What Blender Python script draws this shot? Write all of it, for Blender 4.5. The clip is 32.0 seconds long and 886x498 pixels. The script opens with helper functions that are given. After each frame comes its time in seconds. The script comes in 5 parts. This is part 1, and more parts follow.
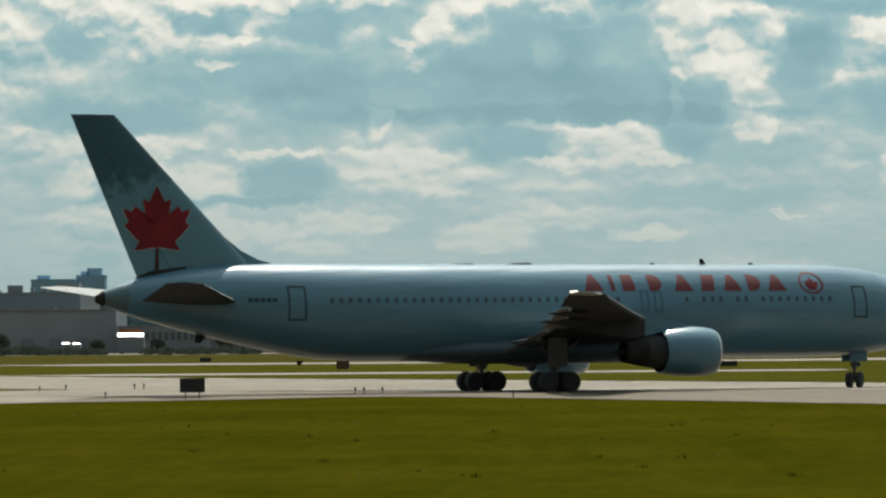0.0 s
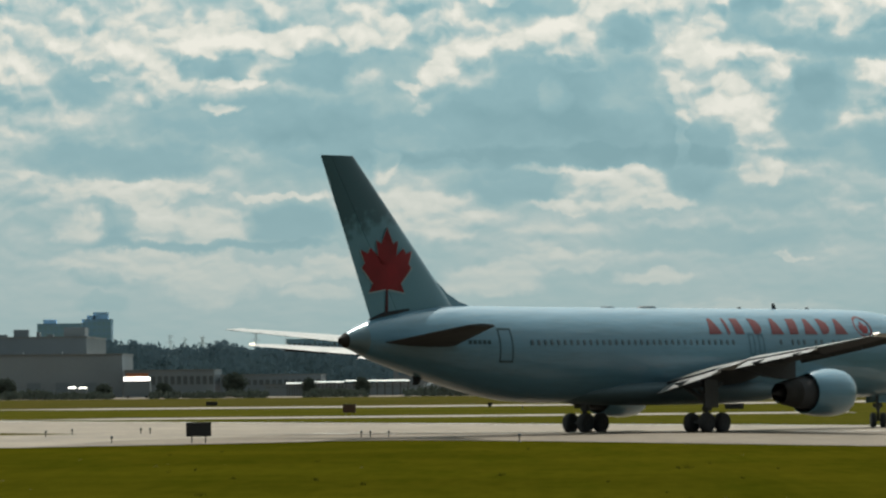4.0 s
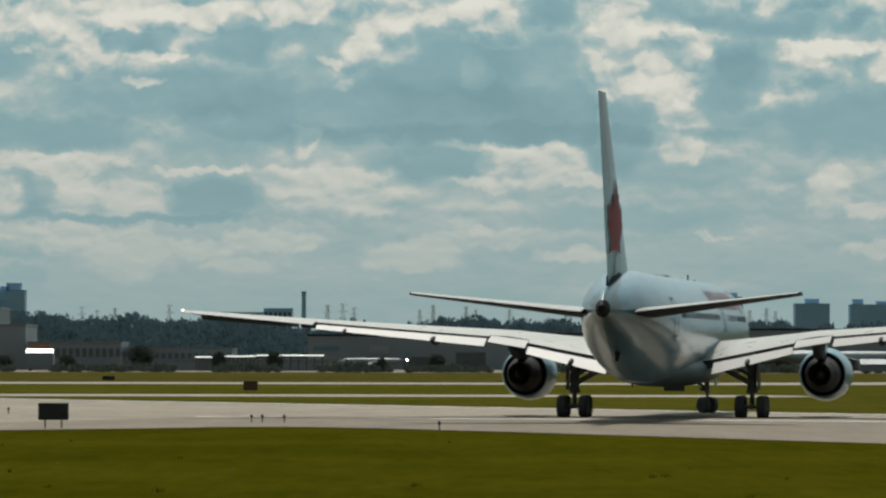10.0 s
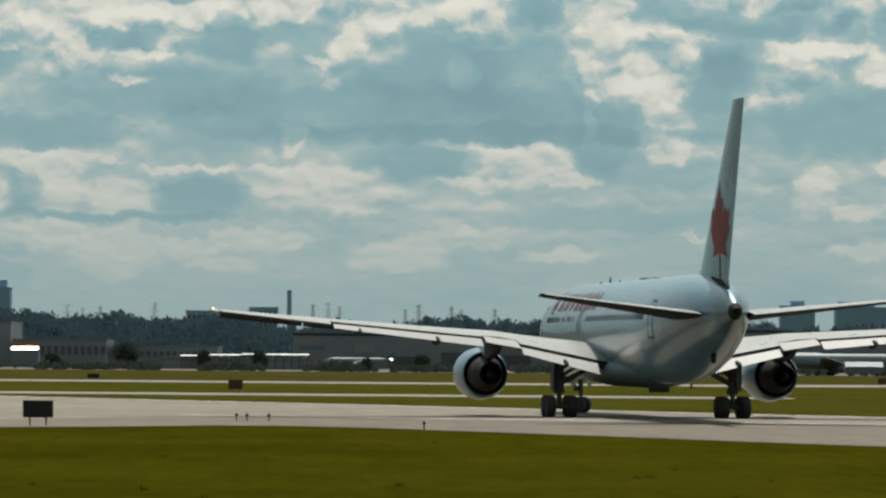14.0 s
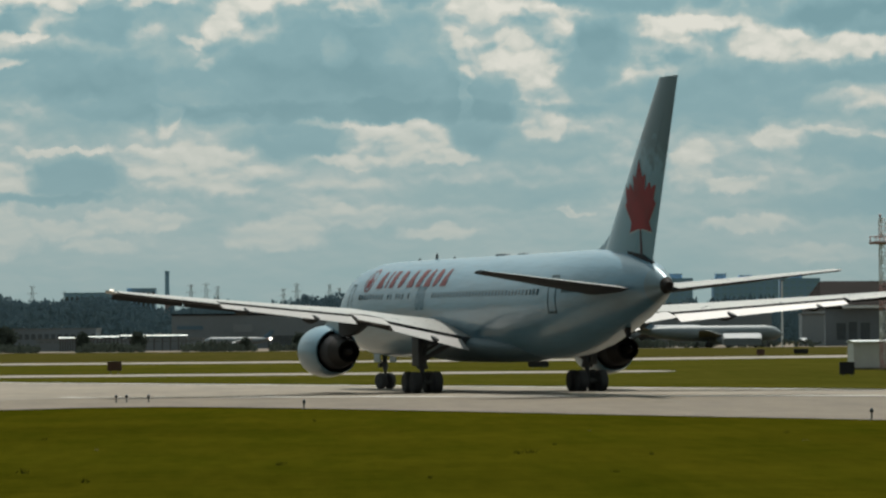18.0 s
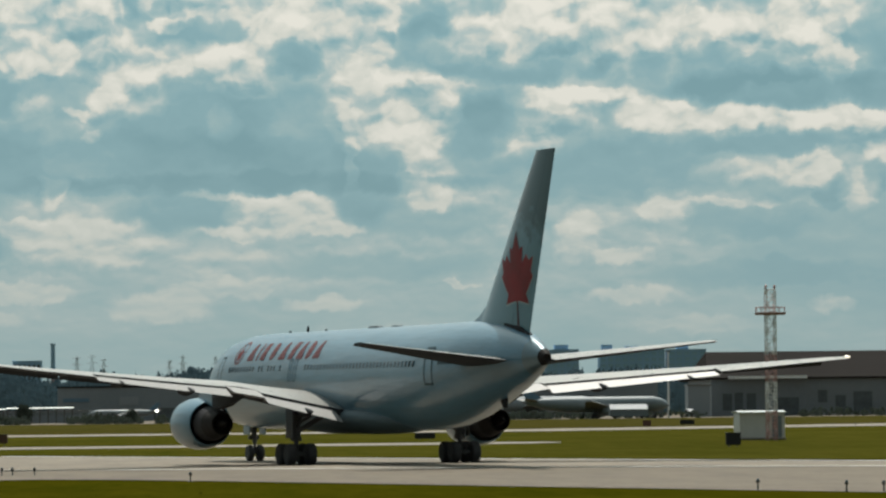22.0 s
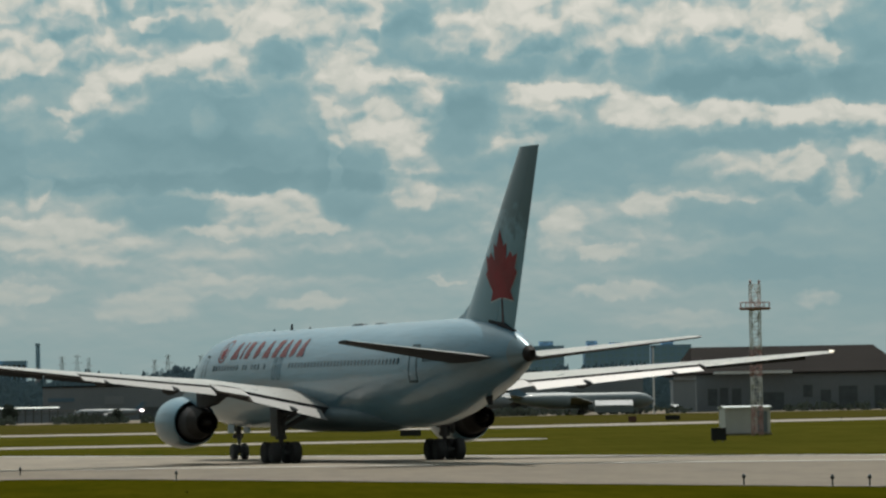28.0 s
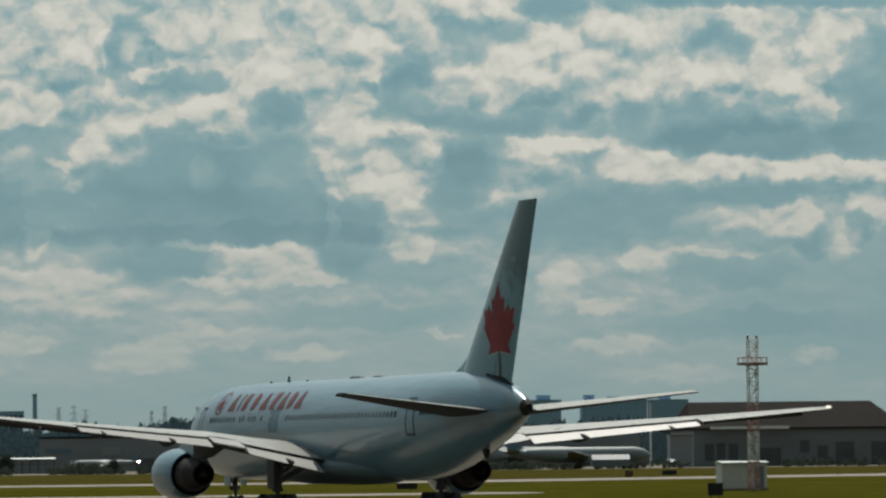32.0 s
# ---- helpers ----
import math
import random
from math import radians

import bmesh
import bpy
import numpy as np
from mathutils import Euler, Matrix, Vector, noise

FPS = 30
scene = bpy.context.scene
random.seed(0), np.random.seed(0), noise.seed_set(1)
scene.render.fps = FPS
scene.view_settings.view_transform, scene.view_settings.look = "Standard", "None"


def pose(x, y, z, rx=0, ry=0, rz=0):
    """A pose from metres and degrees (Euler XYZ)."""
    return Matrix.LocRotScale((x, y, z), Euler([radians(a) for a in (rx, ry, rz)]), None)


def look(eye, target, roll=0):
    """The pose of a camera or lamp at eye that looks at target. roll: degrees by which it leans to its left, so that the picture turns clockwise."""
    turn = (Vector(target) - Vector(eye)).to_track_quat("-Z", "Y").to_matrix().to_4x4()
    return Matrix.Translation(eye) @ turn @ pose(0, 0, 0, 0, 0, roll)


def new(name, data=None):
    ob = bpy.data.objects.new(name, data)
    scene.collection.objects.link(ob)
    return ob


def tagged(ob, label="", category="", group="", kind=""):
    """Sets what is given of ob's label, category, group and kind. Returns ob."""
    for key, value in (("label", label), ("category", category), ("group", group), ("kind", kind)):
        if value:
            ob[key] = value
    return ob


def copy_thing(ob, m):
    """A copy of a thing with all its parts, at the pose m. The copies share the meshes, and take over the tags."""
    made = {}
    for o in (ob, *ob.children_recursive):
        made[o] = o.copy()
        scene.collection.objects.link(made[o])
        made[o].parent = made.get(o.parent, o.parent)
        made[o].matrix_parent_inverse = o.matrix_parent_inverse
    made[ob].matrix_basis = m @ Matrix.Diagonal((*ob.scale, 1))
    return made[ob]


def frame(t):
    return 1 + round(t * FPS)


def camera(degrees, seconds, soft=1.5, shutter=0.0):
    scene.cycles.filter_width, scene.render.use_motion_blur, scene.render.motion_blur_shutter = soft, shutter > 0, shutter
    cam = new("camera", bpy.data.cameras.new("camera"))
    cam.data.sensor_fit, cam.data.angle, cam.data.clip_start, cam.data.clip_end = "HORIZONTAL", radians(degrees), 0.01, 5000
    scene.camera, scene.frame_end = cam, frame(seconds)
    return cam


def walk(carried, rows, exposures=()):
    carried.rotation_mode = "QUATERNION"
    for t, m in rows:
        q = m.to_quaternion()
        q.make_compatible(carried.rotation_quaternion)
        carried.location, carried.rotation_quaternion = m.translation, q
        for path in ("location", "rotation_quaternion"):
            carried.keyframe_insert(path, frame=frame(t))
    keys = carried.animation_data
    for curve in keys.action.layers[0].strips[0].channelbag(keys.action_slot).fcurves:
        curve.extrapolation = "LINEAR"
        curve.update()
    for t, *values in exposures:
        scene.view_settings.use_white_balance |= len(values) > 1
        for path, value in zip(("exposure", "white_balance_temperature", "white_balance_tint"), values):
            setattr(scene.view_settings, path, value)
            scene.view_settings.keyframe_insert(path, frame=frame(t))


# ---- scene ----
EYE = 3.15          # the camera's height over the field
LIGHT_ROWS = [(t, stops, 6530, 10) for t, stops in ((0, 0.0), (4, -0.06), (7, -0.26), (9, -0.31), (12, -0.2), (14, -0.25), (18, -0.25), (20, -0.18), (24, -0.32), (26, -0.45), (28, -0.39), (31, -0.35), (32, -0.48))]


def aim(yaw, pitch, roll, back):
    """A view from the field's edge, in degrees to the left and up, from a spot so many metres back."""
    a, b = radians(yaw), radians(pitch)
    eye = Vector((0, -back, EYE))
    return look(eye, eye + Vector((-math.sin(a) * math.cos(b), math.cos(a) * math.cos(b), math.sin(b))) * 100, roll)


cam = camera(9.957, 32.0, soft=2.4)
walk(cam, [
    (0, aim(0.668, 0.998, -0.42, 45.0)), (0.5, aim(0.679, 1.065, -0.35, 45.0)), (1, aim(0.664, 1.112, -0.42, 45.0)),
    (1.5, aim(0.687, 1.109, -0.42, 45.0)), (2, aim(0.688, 1.189, -0.51, 45.0)), (2.5, aim(0.701, 1.232, -0.40, 45.0)),
    (3, aim(0.728, 1.238, -0.46, 45.0)), (3.5, aim(0.727, 1.367, -0.61, 45.0)), (4, aim(0.731, 1.487, -0.56, 45.0)),
    (4.5, aim(0.746, 1.455, -0.58, 45.0)), (6.5, aim(0.672, 1.491, -0.31, 45.0)), (7, aim(0.306, 1.372, -0.26, 45.0)),
    (7.5, aim(-0.037, 1.504, -0.24, 45.0)), (7.7, aim(-0.052, 1.479, -0.23, 45.0)), (7.8, aim(-0.055, 1.465, -0.22, 45.0)),
    (7.9, aim(-0.058, 1.452, -0.22, 45.0)), (8, aim(-0.088, 1.444, -0.21, 41.4)), (8.1, aim(-0.098, 1.357, -0.20, 37.8)),
    (8.2, aim(-0.109, 1.269, -0.19, 34.2)), (8.3, aim(-0.121, 1.181, -0.19, 30.6)), (8.4, aim(-0.133, 1.094, -0.18, 27.0)),
    (8.5, aim(-0.146, 1.007, -0.17, 23.4)), (8.6, aim(-0.053, 1.011, -0.16, 19.8)), (8.7, aim(0.039, 1.012, -0.16, 16.2)),
    (8.8, aim(0.128, 1.009, -0.15, 12.6)), (8.9, aim(0.082, 0.984, -0.15, 9.0)), (9, aim(0.035, 0.958, -0.14, 5.4)),
    (9.1, aim(-0.012, 0.995, -0.11, 1.8)), (9.2, aim(-0.042, 1.027, -0.09, 0.0)), (9.3, aim(-0.053, 1.056, -0.06, 0.0)),
    (9.5, aim(-0.076, 1.112, 0.00, 0.0)), (10, aim(-0.169, 1.215, 0.11, 0.0)), (10.5, aim(-0.107, 1.229, 0.33, 0.0)),
    (11, aim(-0.047, 1.257, 0.49, 0.0)), (11.5, aim(-0.005, 1.225, 0.46, 0.0)), (12, aim(-0.033, 1.233, 0.52, 0.0)),
    (12.5, aim(-0.112, 1.195, 0.52, 0.0)), (13, aim(-0.128, 1.139, 0.49, 0.0)), (13.5, aim(-0.222, 1.207, 0.64, 0.0)),
    (14, aim(-0.329, 1.215, 0.47, 0.0)), (14.5, aim(-0.398, 1.241, 0.56, 0.0)), (16.5, aim(-0.465, 1.213, 0.37, 0.0)),
    (17, aim(-0.905, 1.500, 0.36, 0.0)), (17.5, aim(-1.496, 0.873, -0.20, 0.0)), (18, aim(-1.711, 0.959, -0.47, 0.0)),
    (18.5, aim(-1.966, 1.070, -0.52, 0.0)), (19, aim(-2.119, 1.150, -0.53, 0.0)), (19.5, aim(-2.796, 1.197, -0.63, 0.0)),
    (20, aim(-2.837, 1.393, -0.64, 0.0)), (20.5, aim(-2.684, 1.384, -0.68, 0.0)), (21, aim(-2.884, 1.476, -0.46, 0.0)),
    (21.5, aim(-2.935, 1.576, -0.42, 0.0)), (22, aim(-3.001, 1.754, -0.63, 0.0)), (22.5, aim(-3.128, 1.899, -0.77, 0.0)),
    (23, aim(-3.205, 1.954, -0.74, 0.0)), (23.5, aim(-3.207, 1.996, -0.83, 0.0)), (24, aim(-3.197, 2.059, -0.84, 0.0)),
    (24.5, aim(-3.235, 2.159, -0.97, 0.0)), (25, aim(-3.299, 2.415, -1.02, 0.0)), (25.5, aim(-3.267, 2.318, -1.08, 0.0)),
    (26, aim(-2.995, 1.517, -1.16, 0.0)), (26.5, aim(-3.118, 1.590, -1.19, 0.0)), (28.5, aim(-3.181, 1.723, -0.99, 0.0)),
    (29, aim(-3.181, 1.740, -0.94, 0.0)), (29.5, aim(-3.126, 1.829, -0.78, 0.0)), (30, aim(-3.115, 1.897, -0.69, 0.0)),
    (30.5, aim(-3.152, 2.016, -0.71, 0.0)), (31, aim(-3.177, 2.170, -0.67, 0.0)), (31.5, aim(-3.190, 2.282, -0.62, 0.0)),
    (32, aim(-3.209, 2.319, -0.64, 0.0)),
], exposures=LIGHT_ROWS)


# ---- sky and sun ----
SUN_UP, SUN_TURN = 56.0, 4.0


def node(nt, kind, inputs=(), operation="", gradient_type=""):
    n = nt.nodes.new(kind)
    if operation:
        n.operation = operation
    if gradient_type:
        n.gradient_type = gradient_type
    for key, value in dict(inputs).items():
        if isinstance(value, bpy.types.NodeSocket):
            nt.links.new(value, n.inputs[key])
        else:
            n.inputs[key].default_value = value
    return n


def calc(nt, op, a, b=0.0, c=0.0):
    return node(nt, "ShaderNodeMath", {0: a, 1: b, 2: c}, operation=op).outputs[0]


def ramp(nt, fac, stops):
    n = node(nt, "ShaderNodeValToRGB", {"Fac": fac})
    while len(n.color_ramp.elements) < len(stops):
        n.color_ramp.elements.new(0.5)
    for el, (p, c) in zip(n.color_ramp.elements, stops):
        el.position, el.color = p, (*c, 1)
    return n.outputs["Color"]


def mix(nt, fac, a, b, blend="MIX"):
    n = node(nt, "ShaderNodeMix")
    n.data_type, n.blend_type = "RGBA", blend
    for i, v in ((0, fac), (6, a), (7, b)):
        if isinstance(v, bpy.types.NodeSocket):
            nt.links.new(v, n.inputs[i])
        else:
            n.inputs[i].default_value = v if i == 0 else (*v, 1)
    return n.outputs[2]


world = bpy.data.worlds.new("sky")
scene.world = world
world.use_nodes = True
nt = world.node_tree
nt.nodes.clear()
sky = node(nt, "ShaderNodeTexSky")
sky.sky_type, sky.sun_disc, sky.air_density, sky.dust_density = "NISHITA", False, 1.4, 2.0
sky.sun_elevation, sky.sun_rotation = radians(SUN_UP), radians(SUN_TURN)
way = node(nt, "ShaderNodeTexCoord").outputs["Generated"]
xyz = node(nt, "ShaderNodeSeparateXYZ", {0: way}).outputs
az = calc(nt, "MULTIPLY", calc(nt, "ARCTAN2", xyz[0], xyz[1]), 57.2958)
el = calc(nt, "MULTIPLY", calc(nt, "ARCSINE", xyz[2]), 57.2958)
elp = calc(nt, "MAXIMUM", el, 0.0)
# clouds flatten and crowd together towards the horizon
v = calc(nt, "MULTIPLY", calc(nt, "LOGARITHM", calc(nt, "ADD", elp, 1.3), 2.71828), 6.9)
flat = node(nt, "ShaderNodeCombineXYZ", {0: az, 1: v, 2: 3.7}).outputs[0]
place = node(nt, "ShaderNodeCombineXYZ", {0: az, 1: el, 2: 0.0}).outputs[0]


def shifted(vector, by):
    return node(nt, "ShaderNodeVectorMath", {0: vector, 1: by}, operation="ADD").outputs[0]


def billows(vector, size, detail, rough):
    """Heaps of vapour, centred on zero."""
    n = node(nt, "ShaderNodeTexNoise", {"Vector": vector, "Scale": size, "Detail": detail, "Roughness": rough, "Distortion": 0.2}).outputs[0]
    return calc(nt, "SUBTRACT", n, 0.5)


def heads(vector, size):
    """Round cauliflower heads, centred on zero."""
    n = node(nt, "ShaderNodeTexVoronoi", {"Vector": vector, "Scale": size, "Detail": 2.0, "Roughness": 0.55})
    n.feature, n.normalize = "SMOOTH_F1", True
    n.inputs["Smoothness"].default_value = 0.25
    return calc(nt, "SUBTRACT", 0.36, n.outputs["Distance"])


# high up the gaps fill with thin grey veils
veil = node(nt, "ShaderNodeMapRange", {"Value": el, "From Min": 2.9, "From Max": 4.4, "To Min": 0.0, "To Max": 0.07}).outputs[0]
# the wind tears the edges of the banks
wind = node(nt, "ShaderNodeTexNoise", {"Vector": place, "Scale": 3.0, "Detail": 4, "Roughness": 0.5}).outputs["Color"]
wind = node(nt, "ShaderNodeVectorMath", {0: wind, 1: (0.5, 0.5, 0.5)}, operation="SUBTRACT").outputs[0]
wind = node(nt, "ShaderNodeVectorMath", {0: wind, 1: (0.5, 0.38, 0.0)}, operation="MULTIPLY").outputs[0]
bent = node(nt, "ShaderNodeVectorMath", {0: place, 1: wind}, operation="ADD").outputs[0]
curled = node(nt, "ShaderNodeVectorMath", {0: flat, 1: wind}, operation="ADD").outputs[0]
lofty = shifted(bent, (0.03, 0.2, 0.0))
mass = calc(nt, "MULTIPLY_ADD", billows(flat, 0.6, 9, 0.55), 0.40, calc(nt, "ADD", veil, 0.485))
roof_mass = mass


def bulk(vector, a, e, wide, high, lift, onto):
    m = node(nt, "ShaderNodeMapping", {"Vector": vector, "Location": (-a / wide, -e / high, 0), "Scale": (1 / wide, 1 / high, 0)})
    ball = node(nt, "ShaderNodeTexGradient", {"Vector": m.outputs[0]}, gradient_type="SPHERICAL").outputs["Fac"]
    return calc(nt, "MULTIPLY_ADD", calc(nt, "SMOOTH_MIN", ball, 0.40, 0.22), lift, onto)


def cloud(a, e, wide, high, lift):
    """Adds a bank of bright cloud (lift over 0) or a hollow of shade to the sky, at azimuth a and elevation e; what lies over a spot shades it."""
    global mass, roof_mass
    mass = bulk(bent, a, e, wide, high, lift, mass)
    if e > 2.2 and high > 0.15:
        roof_mass = bulk(lofty, a, e, wide, high, lift, roof_mass)


# banks and hollows
cloud(-1.44, 4.49, 0.73, 0.57, 0.50)
cloud(-0.81, 4.39, 0.48, 0.37, 0.50)
cloud(-1.18, 4.50, 0.25, 0.18, -0.31)
cloud(-1.13, 4.26, 0.98, 0.13, -0.53)
cloud(-0.55, 4.45, 0.23, 0.23, -0.53)
cloud(-0.31, 4.66, 0.31, 0.40, -0.78)
cloud(0.09, 4.66, 0.57, 0.37, 0.68)
cloud(0.02, 4.63, 0.11, 0.08, -0.53)
cloud(-0.01, 4.46, 0.21, 0.13, -0.53)
cloud(-0.06, 4.29, 0.31, 0.11, 0.68)
cloud(0.24, 4.16, 0.65, 0.26, -0.78)
cloud(0.98, 4.52, 1.06, 0.65, 0.50)
cloud(1.81, 4.44, 0.65, 0.33, 0.28)
cloud(2.19, 4.65, 0.48, 0.25, 0.50)
cloud(2.06, 4.22, 0.73, 0.37, 0.50)
cloud(2.20, 4.44, 0.23, 0.13, -0.53)
cloud(2.91, 4.04, 0.57, 0.39, -0.78)
cloud(2.84, 4.36, 0.33, 0.33, -0.53)
cloud(2.89, 4.69, 0.48, 0.31, 0.50)
cloud(1.29, 3.93, 0.39, 0.26, -0.78)
cloud(-1.26, 3.90, 0.90, 0.26, 0.50)
cloud(0.33, 3.89, 1.06, 0.27, 0.68)
cloud(-0.98, 3.77, 0.27, 0.18, -0.53)
cloud(0.30, 3.76, 0.23, 0.11, -0.53)
cloud(-0.53, 3.55, 0.50, 0.37, 0.50)
cloud(0.77, 3.58, 0.45, 0.18, 0.50)
cloud(0.13, 3.18, 1.06, 0.65, -0.53)
cloud(1.31, 3.08, 0.93, 0.85, -0.53)
cloud(-0.51, 2.72, 2.44, 0.48, -0.53)
cloud(-1.52, 3.44, 0.65, 0.45, -0.31)
cloud(-1.07, 3.31, 0.18, 0.08, 0.50)
cloud(-0.95, 3.08, 0.15, 0.10, 0.50)
cloud(0.54, 3.16, 0.21, 0.25, 0.28)
cloud(2.17, 3.35, 0.57, 0.61, 0.68)
cloud(2.62, 3.63, 0.53, 0.26, 0.50)
cloud(2.57, 3.53, 0.27, 0.19, -0.78)
cloud(2.68, 3.06, 0.50, 0.29, 0.50)
cloud(1.97, 2.78, 0.10, 0.48, 0.50)
cloud(2.86, 2.52, 0.40, 0.39, 0.68)
cloud(3.06, 3.37, 0.25, 0.23, 0.50)
cloud(2.16, 2.49, 0.48, 0.57, -0.53)
cloud(3.41, 3.21, 0.48, 0.48, -0.53)
cloud(3.31, 2.70, 0.57, 0.40, -0.31)
cloud(0.76, 2.50, 3.25, 0.16, -0.53)
cloud(-1.38, 2.44, 0.19, 0.21, 0.68)
cloud(0.76, 2.37, 0.81, 0.06, 0.50)
cloud(-0.52, 2.44, 0.48, 0.08, 0.28)
cloud(1.20, 2.15, 0.81, 0.27, 0.68)
cloud(0.69, 1.96, 0.48, 0.10, 0.50)
cloud(1.77, 1.99, 0.40, 0.10, 0.50)
cloud(0.95, 2.02, 0.27, 0.15, -0.53)
cloud(-1.10, 1.87, 1.06, 0.34, 0.50)
cloud(0.12, 2.17, 0.90, 0.23, -0.53)
cloud(2.66, 2.07, 1.22, 0.27, -0.31)
cloud(3.53, 4.61, 0.98, 0.37, -0.31)
cloud(3.58, 4.11, 0.90, 0.37, 0.68)
cloud(4.48, 4.43, 0.81, 0.33, 0.68)
cloud(5.31, 4.46, 0.81, 0.48, 0.68)
cloud(4.86, 4.17, 0.90, 0.33, 0.50)
cloud(4.36, 4.37, 0.27, 0.15, -0.53)
cloud(5.08, 4.33, 0.18, 0.25, -0.31)
cloud(5.88, 4.34, 0.29, 0.19, -0.53)
cloud(6.36, 4.54, 0.52, 0.27, -0.78)
cloud(6.52, 4.28, 0.81, 0.33, 0.68)
cloud(7.15, 4.01, 0.48, 0.40, 0.68)
cloud(7.40, 3.85, 0.26, 0.37, 0.68)
cloud(6.96, 4.08, 0.40, 0.13, -0.31)
cloud(7.67, 4.55, 0.45, 0.37, 0.50)
cloud(8.04, 4.22, 0.48, 0.57, -0.53)
cloud(3.77, 3.78, 0.85, 0.19, -0.78)
cloud(5.36, 3.79, 0.26, 0.19, -0.53)
cloud(6.00, 3.68, 0.48, 0.40, -0.53)
cloud(6.70, 3.51, 1.71, 0.27, -0.78)
cloud(6.83, 3.73, 0.65, 0.18, -0.53)
cloud(8.04, 3.59, 0.65, 0.40, -0.53)
cloud(6.82, 3.18, 1.95, 0.18, 0.50)
cloud(7.90, 3.13, 0.90, 0.19, 0.50)
cloud(4.34, 3.44, 0.50, 0.21, 0.50)
cloud(4.79, 3.49, 0.73, 0.11, 0.50)
cloud(5.48, 3.24, 0.65, 0.27, 0.68)
cloud(3.95, 3.06, 0.48, 0.29, 0.28)
cloud(3.64, 3.33, 0.54, 0.37, -0.53)
cloud(4.99, 3.30, 0.33, 0.21, -0.53)
cloud(5.09, 2.64, 1.54, 0.45, -0.53)
cloud(6.69, 2.89, 0.98, 0.16, -0.53)
cloud(7.13, 2.58, 0.44, 0.25, 0.68)
cloud(7.67, 2.33, 0.29, 0.27, 0.68)
cloud(8.02, 2.66, 0.36, 0.29, 0.50)
cloud(7.38, 2.34, 0.27, 0.19, -0.53)
cloud(7.87, 2.49, 0.18, 0.23, -0.53)
cloud(6.30, 2.58, 0.65, 0.15, 0.28)
cloud(5.53, 2.15, 0.42, 0.26, 0.50)
cloud(4.51, 1.87, 0.37, 0.29, 0.50)
cloud(5.01, 1.67, 0.39, 0.10, 0.50)
cloud(3.81, 1.99, 0.33, 0.19, 0.28)
cloud(6.49, 2.24, 1.22, 0.06, 0.28)
cloud(6.16, 2.02, 1.30, 0.21, -0.31)
cloud(7.36, 1.08, 0.29, 0.10, 0.50)
cloud(5.07, 1.20, 0.65, 0.11, 0.50)
cloud(3.16, 1.35, 0.25, 0.07, 0.50)
cloud(-0.15, 1.16, 0.73, 0.21, 0.50)
cloud(0.74, 1.36, 0.81, 0.13, 0.28)
cloud(1.63, 1.13, 0.48, 0.10, 0.50)
cloud(-1.43, 1.37, 0.57, 0.16, 0.28)
cloud(5.83, 0.88, 0.98, 0.11, 0.28)
cloud(2.27, 1.57, 1.46, 0.19, -0.31)
cloud(6.47, 1.44, 1.46, 0.19, -0.31)
cloud(2.64, 0.80, 1.30, 0.10, 0.28)
cloud(4.46, 5.03, 0.46, 0.19, -0.78)
cloud(7.17, 5.12, 2.60, 0.18, -0.78)
cloud(3.85, 4.99, 0.19, 0.18, 0.50)
cloud(2.39, 5.13, 2.11, 0.33, 0.28)
cloud(-1.37, 5.13, 0.73, 0.33, 0.50)
cloud(-3.90, 3.62, 0.65, 0.42, 0.68)
cloud(-4.60, 3.78, 0.57, 0.21, 0.50)
cloud(-3.39, 3.85, 0.90, 0.23, 0.68)
cloud(-2.79, 3.69, 0.42, 0.29, 0.50)
cloud(-3.96, 3.23, 0.31, 0.21, 0.50)
cloud(-3.07, 3.39, 0.48, 0.06, 0.50)
cloud(-4.55, 3.44, 0.13, 0.07, 0.50)
cloud(-3.23, 3.08, 0.29, 0.08, 0.68)
cloud(-3.31, 3.53, 0.54, 0.18, -0.78)
cloud(-2.12, 3.53, 0.54, 0.33, -0.53)
cloud(-4.79, 3.33, 0.48, 0.27, -0.53)
cloud(-2.87, 2.96, 1.63, 0.36, -0.53)
cloud(-4.34, 2.52, 1.30, 0.25, -0.53)
cloud(-2.36, 2.52, 1.38, 0.40, -0.31)
cloud(-3.06, 2.58, 0.45, 0.33, 0.28)
cloud(-4.27, 2.17, 1.14, 0.15, 0.50)
cloud(-4.77, 1.77, 0.37, 0.25, 0.50)
cloud(-4.07, 1.87, 0.46, 0.34, 0.50)
cloud(-3.25, 1.81, 0.52, 0.27, 0.50)
cloud(-4.42, 1.79, 0.26, 0.26, -0.53)
cloud(-3.37, 1.55, 1.63, 0.08, -0.53)
cloud(-2.42, 1.78, 0.62, 0.29, -0.53)
cloud(-2.42, 2.10, 1.22, 0.05, 0.28)
cloud(-4.23, 1.34, 1.14, 0.18, 0.50)
cloud(-3.43, 1.14, 0.70, 0.34, 0.50)
cloud(-2.54, 1.22, 0.54, 0.13, 0.50)
cloud(-4.58, 0.93, 0.37, 0.15, -0.31)
cloud(-4.58, 1.20, 0.37, 0.11, -0.31)
cloud(-1.78, 1.32, 0.65, 0.13, 0.50)
cloud(-2.16, 1.03, 0.48, 0.11, 0.28)
cloud(-1.67, 3.39, 0.33, 0.16, 0.28)
cloud(-2.18, 3.83, 1.22, 0.18, 0.50)
cloud(-5.73, 4.48, 0.37, 0.25, 0.54)
cloud(-4.38, 4.47, 0.57, 0.37, 0.54)
